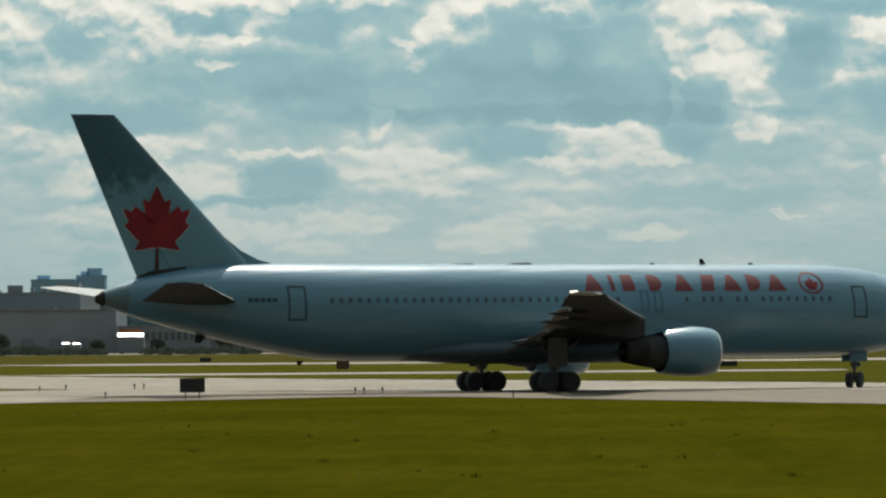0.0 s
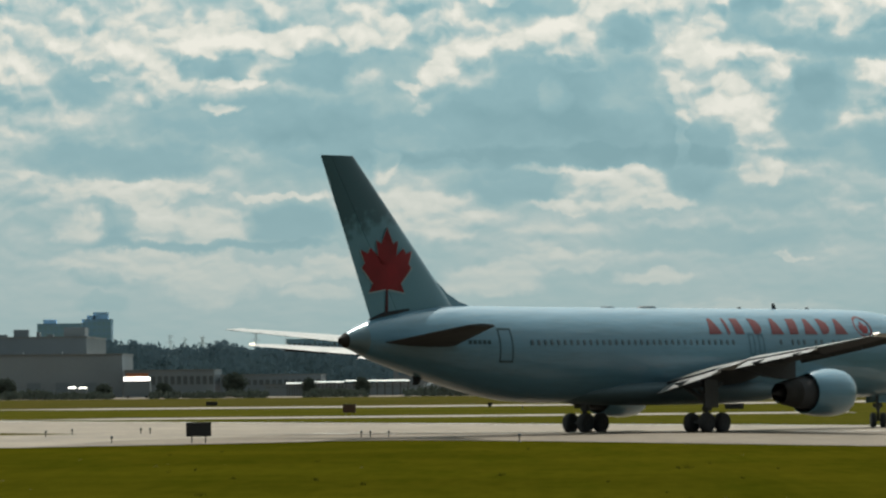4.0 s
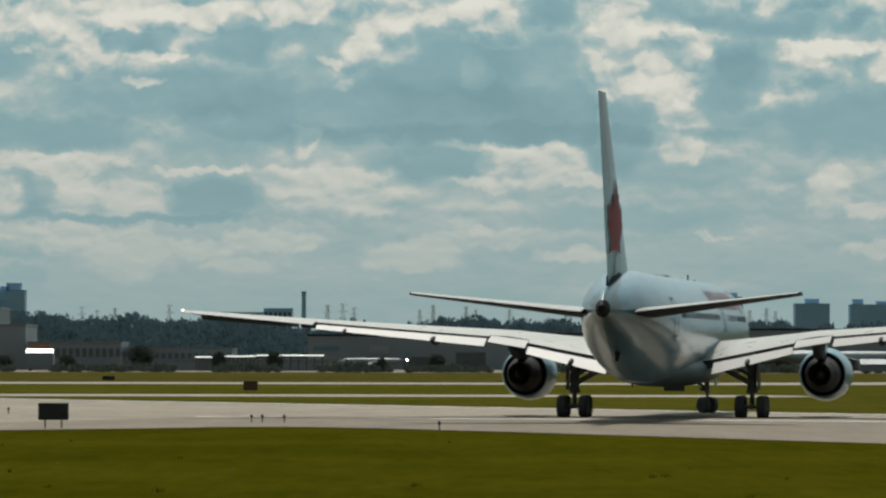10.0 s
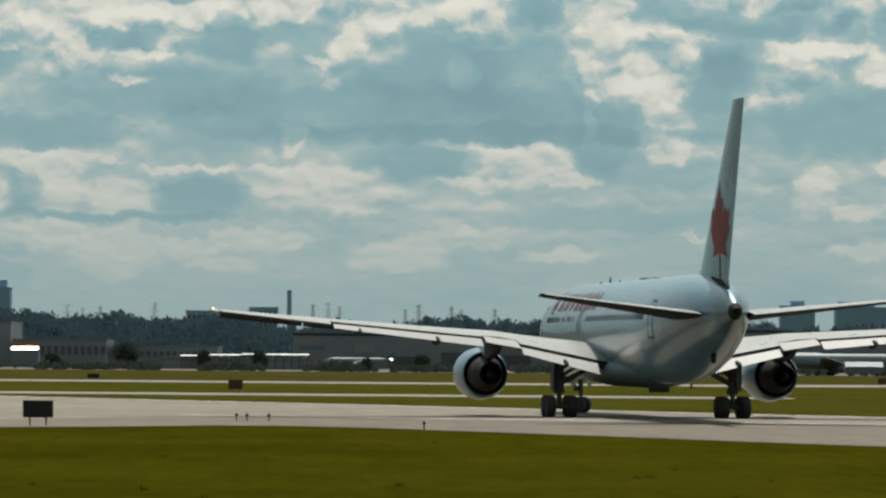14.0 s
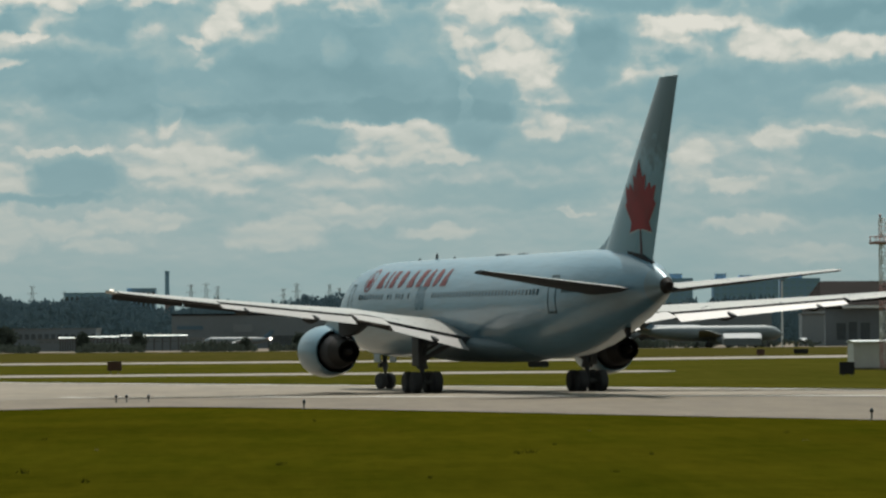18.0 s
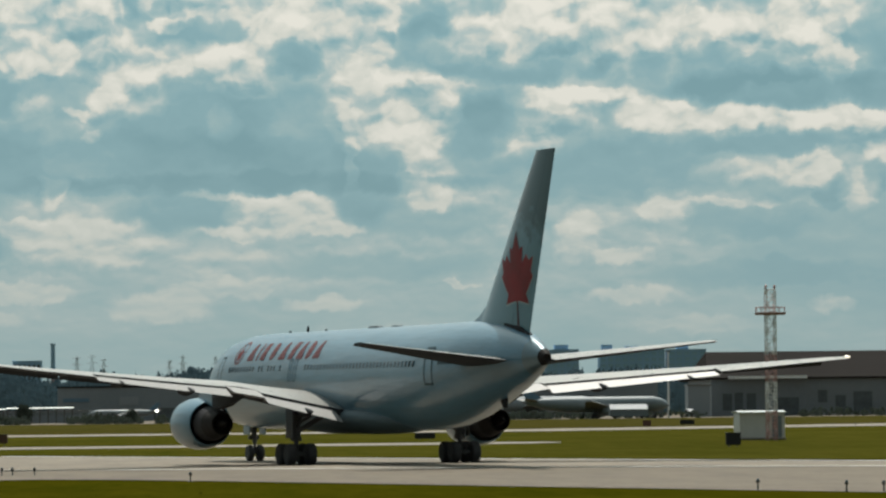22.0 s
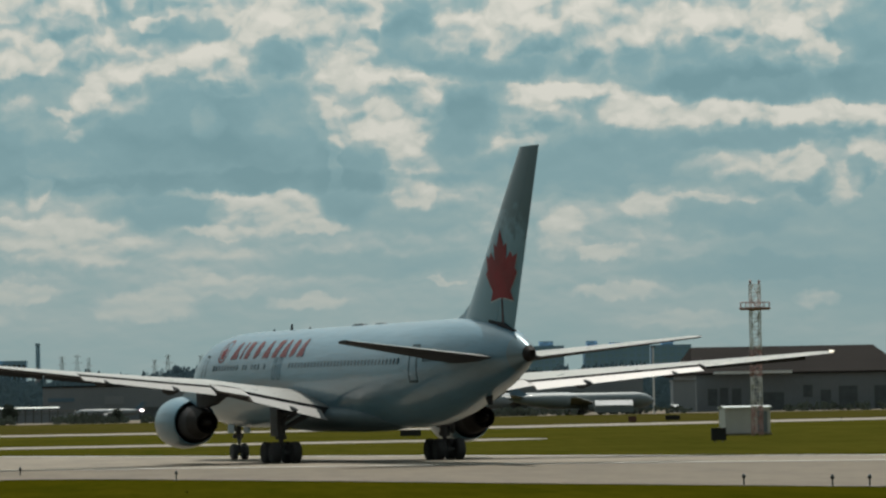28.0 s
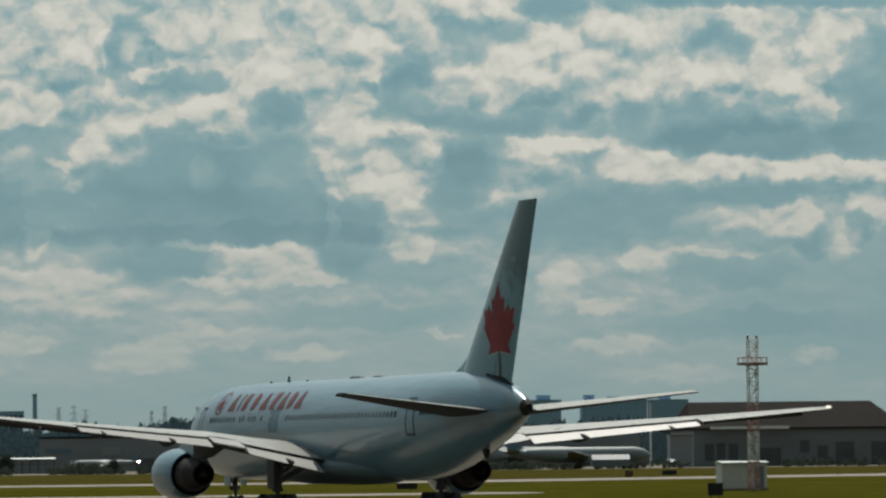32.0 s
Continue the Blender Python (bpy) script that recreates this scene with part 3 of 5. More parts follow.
def foil(thick, c0=0.0, c1=1.0, n=9):
    """Outline of a wing's section between two fractions of its chord: pairs of (chord fraction, height)."""
    def half(c):
        return 5 * thick * (0.2969 * math.sqrt(c) - 0.126 * c - 0.3516 * c * c + 0.2843 * c ** 3 - 0.1015 * c ** 4)

    cs = [c0 + (c1 - c0) * (1 - math.cos(math.pi * i / n)) / 2 for i in range(n + 1)]
    up = [(c, half(c) + 0.06 * c * (1 - c)) for c in cs]
    down = [(c, -half(c) * 0.8 + 0.06 * c * (1 - c)) for c in reversed(cs)]
    return up + (down if c0 > 0 else down[:-1])


def wing_at(y):
    """Leading edge x, chord, trailing edge z, thickness and twist of the wing at y."""
    lead = 7.9 - 0.695 * (y - 2.5)
    trail = -1.9 if y < 8 else -1.9 - (y - 8) * 6.9 / 15.8
    z = 2.55 + (y - 2.5) * 0.236 if y < 8 else 3.848 + (y - 8) * 0.098
    return lead, lead - trail, z, 0.14 - 0.0018 * y, radians(6.2 - 0.34 * y if y < 8 else 3.48 - (y - 8) * 0.19)


def wing_ring(y, side, c0, c1, drop=0.0, aft=0.0, sink=0.0):
    lead, chord, z, thick, twist = wing_at(y)
    pts = []
    for c, h in foil(thick, c0, c1):
        x, zz = -(c - c0) * chord, h * chord
        if drop:
            x, zz = x * math.cos(drop) + zz * math.sin(drop), zz * math.cos(drop) + x * math.sin(drop)
        x += lead - c0 * chord - aft
        zz += -sink
        pts.append((x, side * y, z + zz + (x - lead + chord) * math.tan(twist)))
    return pts


def surface(name, side, ys, c0, c1, material, parent, label="", top=False, **how):
    bm = bmesh.new()
    loft(bm, [wing_ring(y, side, c0, c1(y) if callable(c1) else c1, **how) for y in ys])
    if top:
        upper_skin([wing_ring(y, side, c0, c1(y) if callable(c1) else c1, **how) for y in ys], parent)
    return part(name, bm, material, parent, label, smooth=0.6)


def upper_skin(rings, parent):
    """A pale sheet over a wing's body, its colour standing for sun on the upper side."""
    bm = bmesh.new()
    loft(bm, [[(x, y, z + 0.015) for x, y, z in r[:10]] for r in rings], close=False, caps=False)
    part("upper_skin", bm, WINGTOP, parent, "pale upper sheet with sunlight put into its colour", smooth=0.6)


def pod(name, x0, x1, y, z, r, material, parent, label="", flat=1.0):
    """A slim streamlined fairing."""
    bm = bmesh.new()
    loft(bm, [[(x0 + (x1 - x0) * t, y + r * k * math.cos(a), z + r * k * flat * math.sin(a)) for a in [i * math.tau / 12 for i in range(12)]]
              for t, k in ((0, 0.02), (0.12, 0.5), (0.35, 0.95), (0.55, 1), (0.8, 0.6), (1, 0.04))])
    return part(name, bm, material, parent, label, smooth=1.0)


def wheel_meshes(r, w):
    bm = bmesh.new()
    turned(bm, (0, -w / 2, 0), (0, 1, 0), ((0, r * 0.55), (0.0, r * 0.82), (w * 0.12, r * 0.96), (w * 0.3, r), (w * 0.7, r), (w * 0.88, r * 0.96), (w, r * 0.82), (w, r * 0.55)), 28)
    bmesh.ops.recalc_face_normals(bm, faces=bm.faces)
    me = bpy.data.meshes.new("tyre")
    bm.to_mesh(me), bm.free()
    me.materials.append(TYRE)
    bm = bmesh.new()
    turned(bm, (0, -w * 0.47, 0), (0, 1, 0), ((0, r * 0.2), (0, r * 0.56), (w * 0.94, r * 0.56), (w * 0.94, r * 0.2)), 18)
    for k in range(6):
        a = k * math.tau / 6
        for y in (-w * 0.5, w * 0.44):
            box(bm, r * 0.36 * math.cos(a) - 0.05, r * 0.36 * math.cos(a) + 0.05, y, y + w * 0.06, r * 0.36 * math.sin(a) - 0.05, r * 0.36 * math.sin(a) + 0.05)
    bmesh.ops.recalc_face_normals(bm, faces=bm.faces)
    rim = bpy.data.meshes.new("rim")
    bm.to_mesh(rim), bm.free()
    rim.materials.append(STRUT)
    return me, rim


WHEELS, NOSE = [], []


def build_airliner():
    jet = thing("airliner", 0, 0, 0, 0, "pale ice-blue twin-engined airliner with a red leaf on its tail", "airplane")
    # fuselage
    xs = [28.5, 28.4, 28.3, 28.0, 27.6, 27.0, 26.4, 25.8, 25.2, 24.4, 23.5, 22.3, 21, 19.5, 18, 13, 8, 3, -2, -6, -10, -11.3, -12.5, -13.8, -15,
          -16.5, -18, -19.5, -21, -22.3, -23.4, -24.2]
    bm = bmesh.new()
    loft(bm, [ring(x) for x in xs])
    body = part("fuselage", bm, SHELL, jet, smooth=0.9)
    bm = bmesh.new()
    loft(bm, [ring(x, 40) for x in (-24.195, -24.5, -24.8, -25.15, -25.48)])
    part("tail_cap", bm, CAP, jet, "bright bare-metal tail cap", smooth=0.9)
    bm = bmesh.new()
    loft(bm, [ring(-25.49, 20), ring(-25.7, 20), ring(-25.9, 20), [(-25.8, y * 0.6, 5.4 + (z - 5.4) * 0.6) for _, y, z in ring(-25.9, 20)]])
    part("tail_cone", bm, SOOT, jet, "dark burnt exhaust cone", smooth=0.9)
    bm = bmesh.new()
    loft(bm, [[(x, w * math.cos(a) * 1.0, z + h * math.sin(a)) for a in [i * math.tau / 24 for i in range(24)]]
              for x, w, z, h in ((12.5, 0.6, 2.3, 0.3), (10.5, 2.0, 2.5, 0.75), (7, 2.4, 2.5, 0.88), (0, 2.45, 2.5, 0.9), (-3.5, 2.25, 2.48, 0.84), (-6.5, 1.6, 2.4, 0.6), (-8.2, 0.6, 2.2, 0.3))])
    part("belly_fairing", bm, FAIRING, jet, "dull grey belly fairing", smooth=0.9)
    # cockpit panes, doors and cabin windows
    for side in (1, -1):
        for k in range(3):
            bm = bmesh.new()
            x0 = 26.25 - k * 0.55
            vs = []
            for x, z in ((x0, 5.1 + k * 0.1), (x0 - 0.5, 5.2 + k * 0.1), (x0 - 0.5, 5.75 + k * 0.16), (x0, 5.55 + k * 0.2)):
                vs.append(bm.verts.new((x, side * skin(x, z, 0.02), z)))
            bm.faces.new(vs)
            part("cockpit_pane", bm, PANE, jet)
        for x, w, h in ((21.8, 0.98, 1.9), (-14.7, 1.1, 1.95), (8.2, 0.55, 1.3), (7.3, 0.55, 1.3)):
            bm = bmesh.new()
            z0 = 4.15 if h > 1.5 else 4.5
            path = [(x - w / 2, z0), (x + w / 2, z0), (x + w / 2, z0 + h), (x - w / 2, z0 + h)]
            inner = [(x - w / 2 + 0.11, z0 + 0.11), (x + w / 2 - 0.11, z0 + 0.11), (x + w / 2 - 0.11, z0 + h - 0.11), (x - w / 2 + 0.11, z0 + h - 0.11)]
            steps = 6

            def line(a, b):
                return [(a[0] + (b[0] - a[0]) * i / steps, a[1] + (b[1] - a[1]) * i / steps) for i in range(steps)]
            o = [p for a, b in zip(path, path[1:] + path[:1]) for p in line(a, b)]
            i2 = [p for a, b in zip(inner, inner[1:] + inner[:1]) for p in line(a, b)]
            vo = [bm.verts.new((px, side * skin(px, pz, 0.012), pz)) for px, pz in o]
            vi = [bm.verts.new((px, side * skin(px, pz, 0.012), pz)) for px, pz in i2]
            for i in range(len(o)):
                j = (i + 1) % len(o)
                bm.faces.new((vo[i], vo[j], vi[j], vi[i]))
            part("door_outline", bm, LINE if h > 1.5 else FAINT, jet, "thin dark outline of a closed cabin door")
        bm = bmesh.new()
        pts = [(-0.1, -0.08), (-0.06, -0.155), (0.06, -0.155), (0.1, -0.08), (0.1, 0.08), (0.06, 0.155), (-0.06, 0.155), (-0.1, 0.08)]
        outer = [bm.verts.new((px, side * (skin(0, 5.28 + pz, 0.014)), pz)) for px, pz in pts]
        innr = [bm.verts.new((px, side * (skin(0, 5.28 + pz, -0.05)), pz)) for px, pz in pts]
        bm.faces.new(outer)
        for i in range(8):
            bm.faces.new((outer[i], outer[(i + 1) % 8], innr[(i + 1) % 8], innr[i]))
        first = part("cabin_window", bm, PANE, jet)
        first.location = (-12.6, 0, 5.28)
        for k in range(1, 58):
            x = -12.6 + k * 0.567
            if k in (33, 34, 36, 38, 39, 41, 45, 48) or 6.6 < x < 8.9 and k % 2:
                continue
            w = new("cabin_window", first.data)
            w.parent, w.location = jet, (x, 0, 5.28)
        # the title: a row of plain shapes, a ring beside it
        peak, bar, slab, bow, slant = ((-0.62, 0.62), (-0.16, 0.16)), ((-0.13, 0.13),) * 2, ((-0.42, 0.42), (-0.36, 0.36)), ((-0.46, 0.40), (-0.46, 0.40)), ((-0.55, 0.3), (-0.3, 0.55))
        for x0, shape in ((4.1, peak), (5.35, bar), (6.4, slab), (8.2, bow), (10.0, peak), (11.7, slant), (13.25, peak), (14.8, bow), (16.25, peak)):
            turn = -side
            x0 = 20.4 - x0 if side > 0 else x0
            bm = bmesh.new()
            rows = 8
            vv = []
            for i in range(rows + 1):
                k, z = i / rows, 5.76 + 0.95 * i / rows
                l, r = (p + (q - p) * k for p, q in zip(*shape))
                if shape is bow:
                    r = l + (r - l) * (0.45 + 0.55 * math.sqrt(max(0, 1 - (2 * k - 1) ** 2)))
                vv.append([bm.verts.new((x0 + turn * q, side * skin(x0 + turn * q, z, 0.016), z)) for q in (l, r)])
            for a, b in zip(vv, vv[1:]):
                bm.faces.new((a[0], a[1], b[1], b[0]))
            part("title_shape", bm, LETTER, jet, "plain brick-red shape of the title")
        bm = bmesh.new()
        cx, cz = (18.65, 6.22)
        n = 28
        vo, vi = [], []
        for i in range(n):
            a = i * math.tau / n
            for lst, r in ((vo, 0.66), (vi, 0.55)):
                z = cz + r * math.sin(a)
                lst.append(bm.verts.new((cx + r * 1.25 * math.cos(a), side * skin(cx, z, 0.016), z)))
        for i in range(n):
            bm.faces.new((vo[i], vo[(i + 1) % n], vi[(i + 1) % n], vi[i]))
        part("emblem_ring", bm, LETTER, jet)
        leaf("emblem_leaf", jet, side, cx, cz - 0.72, 1.14, lambda x, z: skin(cx, z, 0.018))
        bm = bmesh.new()
        for k in range(5):
            x = -17.6 + k * 0.36
            vs = [bm.verts.new((px, side * skin(px, pz, 0.014), pz)) for px, pz in ((x, 5.2), (x + 0.27, 5.2), (x + 0.27, 5.42), (x, 5.42))]
            bm.faces.new(vs)
        part("marking_bars", bm, LINE, jet)
    # fin, rudder, leaf
    def fin_ring(z, c0, c1):
        t = (z - 6.4) / (15.64 - 6.4)
        lead, trail = -15.7 + (-24.75 + 15.7) * t, -23.35 + (-27.35 + 23.35) * t
        ch = lead - trail
        return [(lead - c * ch, h * ch, z) for c, h in [(c, h - 0.06 * c * (1 - c) + (0 if h > 0.06 * c * (1 - c) else -0)) for c, h in foil(0.1, c0, c1)]]
    zs = [6.4, 8, 10, 12, 14, 15.5, 15.64]
    bm = bmesh.new()
    loft(bm, [fin_ring(z, 0, 0.7) for z in zs])
    part("fin", bm, FIN, jet, smooth=0.6)
    bm = bmesh.new()
    loft(bm, [fin_ring(z, 0.705, 1) for z in zs[0:]])
    part("rudder", bm, FIN, jet, smooth=0.6)
    # a dark solid stands in for the shade of the gap below the rudder
    bm = bmesh.new()
    loft(bm, [[(-20.6, 0.3, 7.0), (-20.6, -0.3, 7.0), (-20.6, -0.3, 7.22), (-20.6, 0.3, 7.22)], [(-22.6, 0.2, 6.62), (-22.6, -0.2, 6.62), (-22.6, -0.2, 6.98), (-22.6, 0.2, 6.98)], [(-23.5, 0.1, 6.5), (-23.5, -0.1, 6.5), (-23.5, -0.1, 6.62), (-23.5, 0.1, 6.62)]])
    part("rudder_gap", bm, DARK, jet, "dark solid in place of the shaded gap under the rudder")
    bm = bmesh.new()
    loft(bm, [[(-15.2, 0.02, 7.3), (-15.2, 0, 7.38), (-15.2, -0.02, 7.3)], [(-16.1, 0.1, 7.1), (-16.1, 0, 7.62), (-16.1, -0.1, 7.1)],
              [(-17.1, 0.16, 7.0), (-17.1, 0, 8.1), (-17.1, -0.16, 7.0)], [(-18.3, 0.25, 6.9), (-18.3, 0, 9.0), (-18.3, -0.25, 6.9)]])
    part("dorsal_fin", bm, FIN, jet, smooth=0.9)

    def fin_skin(x, z):
        t = (z - 6.4) / 9.24
        lead, trail = -15.7 - 9.05 * t, -23.35 - 4.0 * t
        c = min(1, max(0.002, (lead - x) / (lead - trail)))
        return 0.5 * (lead - trail) * (0.2969 * math.sqrt(c) - 0.126 * c - 0.3516 * c * c + 0.2843 * c ** 3 - 0.1015 * c ** 4) + 0.02
    for side in (1, -1):
        leaf("leaf_halo", jet, side, -22.3, 6.78, 5.13, lambda x, z: fin_skin(x, z) - 0.008, mat=HALO, label="pale halo behind the leaf")
        leaf("tail_leaf", jet, side, -22.3, 6.9, 4.95, fin_skin, stem=True)
    # tailplanes with their elevators
    for side in (1, -1):
        def tail_ring(y, c0, c1):
            t = (y - 0.9) / 8.4
            lead, trail = -17.6 - 5.9 * t, -23.6 - 2.0 * t
            ch = lead - trail
            return [(lead - c * ch, side * y, 5.12 + 1.0 * t + h * ch - 0.04 * ch * c * (1 - c) + 0.022 * ch * c) for c, h in foil(0.1 - 0.02 * t, c0, c1)]
        ys = [0.6, 3, 6, 8.6, 9.2, 9.3]
        bm = bmesh.new()
        loft(bm, [tail_ring(y, 0.0 if y < 9.25 else 0.2, 0.69) if y < 9.25 else [(p[0] - 0.3, p[1], p[2]) for p in tail_ring(9.3, 0.0, 0.6)] for y in ys])
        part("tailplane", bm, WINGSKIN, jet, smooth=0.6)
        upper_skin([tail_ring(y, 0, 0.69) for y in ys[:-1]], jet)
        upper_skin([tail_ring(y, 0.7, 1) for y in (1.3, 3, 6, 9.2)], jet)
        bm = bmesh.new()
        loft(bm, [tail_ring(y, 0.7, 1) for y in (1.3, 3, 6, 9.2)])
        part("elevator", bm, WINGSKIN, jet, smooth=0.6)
    # wings
    for side in (1, -1):
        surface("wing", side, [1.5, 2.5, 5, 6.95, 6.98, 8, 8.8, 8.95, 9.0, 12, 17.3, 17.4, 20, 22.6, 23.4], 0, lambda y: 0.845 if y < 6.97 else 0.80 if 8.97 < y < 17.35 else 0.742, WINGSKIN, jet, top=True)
        tip = bmesh.new()
        loft(tip, [wing_ring(23.4, side, 0, 0.98), [(p[0] - 0.15, p[1], p[2]) for p in wing_ring(23.72, side, 0.0, 0.95)],
                   [(p[0] * 0.6 - 3.3, p[1], wing_at(23.84)[2] + 0.12 + (p[2] - wing_at(23.84)[2] - 0.12) * 0.35) for p in wing_ring(23.84, side, 0, 0.95)]])
        part("wing_tip", tip, WINGTOP, jet, smooth=0.6)
        surface("flap", side, [2.75, 5, 6.9], 0.862, 1.0, FLAPSKIN, jet, "lowered inboard flap", drop=radians(9), aft=0.2, sink=0.12)
        surface("aileron", side, [7.0, 8.9], 0.745, 1.0, FLAPSKIN, jet)
        surface("flap", side, [9.05, 13, 17.3], 0.815, 1.01, FLAPSKIN, jet, "lowered outboard flap", drop=radians(8), aft=0.14, sink=0.08)
        surface("aileron", side, [17.45, 20, 23.35], 0.745, 1.0, WINGSKIN, jet, top=True)
        for y0, y1 in ((3.2, 7.0), (9.0, 13.8), (13.9, 18.6), (18.7, 23.2)):
            bm = bmesh.new()
            rings = []
            for y in (y0, y1):
                lead, chord, z, thick, twist = wing_at(y)
                top = z + chord * math.tan(twist)
                rings.append([(lead + 0.28, side * y, top - 0.30), (lead + 0.36, side * y, top - 0.16), (lead + 0.2, side * y, top + 0.02),
                              (lead - chord * 0.09, side * y, top + chord * 0.045), (lead - chord * 0.09, side * y, top + chord * 0.035), (lead + 0.1, side * y, top - 0.12)])
            loft(bm, rings)
            part("slat", bm, WINGSKIN, jet, smooth=0.7)
        for y, s in ((4.6, 1.0), (11.6, 1.0), (15.9, 0.85)):
            lead, chord, z, thick, twist = wing_at(y)
            xt = lead - chord
            pod("flap_track_fairing", xt + 2.6 * s, xt - 0.8 * s, side * y, z - 0.2, 0.2 * s, WINGSKIN, jet, "pointed grey fairing", 1.3)
        bm = bmesh.new()
        tube(bm, (-8.3, side * 23.75, 5.52), (-8.75, side * 23.75, 5.5), 0.06, 0.05, 8)
        part("navigation_light", bm, GLINT, jet, "small bright tip light")
        engine(jet, side)
    # roof fittings
    for x, l, h, w in ((0.4, 1.8, 0.13, 0.3), (-3.2, 1.4, 0.09, 0.25)):
        bm = bmesh.new()
        loft(bm, [[(x + l * k, w * q * math.cos(a), 7.33 + h * q * math.sin(a)) for a in [i * math.pi / 6 for i in range(7)]] for k, q in ((-0.5, 0.1), (-0.3, 0.9), (0.3, 1), (0.5, 0.2))])
        part("roof_fairing", bm, LINE, jet, smooth=0.9)
    for x, z0, z1 in ((12.5, 7.3, 7.66), (15.8, 7.3, 7.43), (9.2, 7.3, 7.41), (-13.5, 1.9, 1.65)):
        bm = bmesh.new()
        loft(bm, [[(x + 0.2, 0.03, z0), (x + 0.2, -0.03, z0), (x - 0.2, -0.03, z0), (x - 0.2, 0.03, z0)], [(x, 0.015, z1), (x, -0.015, z1), (x - 0.22, -0.015, z1), (x - 0.22, 0.015, z1)]])
        part("blade_aerial", bm, DARK, jet)
    bm = bmesh.new()
    loft(bm, [[(-19.3, 0.12, 3.45), (-19.3, -0.12, 3.45), (-19.9, -0.12, 3.5), (-19.9, 0.12, 3.5)], [(-19.65, 0.07, 2.95), (-19.65, -0.07, 2.95), (-19.95, -0.07, 2.95), (-19.95, 0.07, 2.95)]])
    part("tail_skid", bm, DARK, jet)
    gears(jet)
    return jet


def leaf(name, parent, side, x, z, size, lay, stem=False, mat=None, label="red leaf-shaped emblem"):
    """A broad pointed leaf shape laid on a skin; (x, z) is the foot of its stem."""
    half = ((0.0, 0.28), (0.04, 0.30), (0.34, 0.26), (0.27, 0.37), (0.49, 0.56), (0.43, 0.61), (0.52, 0.77), (0.38, 0.73), (0.33, 0.80),
            (0.16, 0.61), (0.22, 0.89), (0.12, 0.85), (0.0, 1.05))
    pts = [(-a, b) for a, b in half[1:-1]]
    outline = list(half) + pts[::-1]
    bm = bmesh.new()
    c = bm.verts.new((x, 0, z + size * 0.55))
    vs = [bm.verts.new((x + a * size * 0.79, 0, z + b * size * 0.93)) for a, b in outline]
    for i in range(len(vs)):
        bm.faces.new((c, vs[i], vs[(i + 1) % len(vs)]))
    layers = [(name, bm, mat or RED, label)]
    if stem:
        stalk = bmesh.new()
        stalk.faces.new([stalk.verts.new((x + dx * size, 0, z + dz * size)) for dx, dz in ((-0.014, 0.27), (0.014, 0.27), (0.024, 0.0), (-0.024, 0.0))])
        layers.append(("leaf_stem", stalk, STEM, "dark stem of the leaf"))
    for part_name, sheet_bm, skin_mat, words in layers:
        bmesh.ops.subdivide_edges(sheet_bm, edges=sheet_bm.edges, cuts=4, use_grid_fill=True)
        bmesh.ops.triangulate(sheet_bm, faces=sheet_bm.faces)
        for w in sheet_bm.verts:
            w.co.y = side * lay(w.co.x, w.co.z)
        part(part_name, sheet_bm, skin_mat, parent, words)


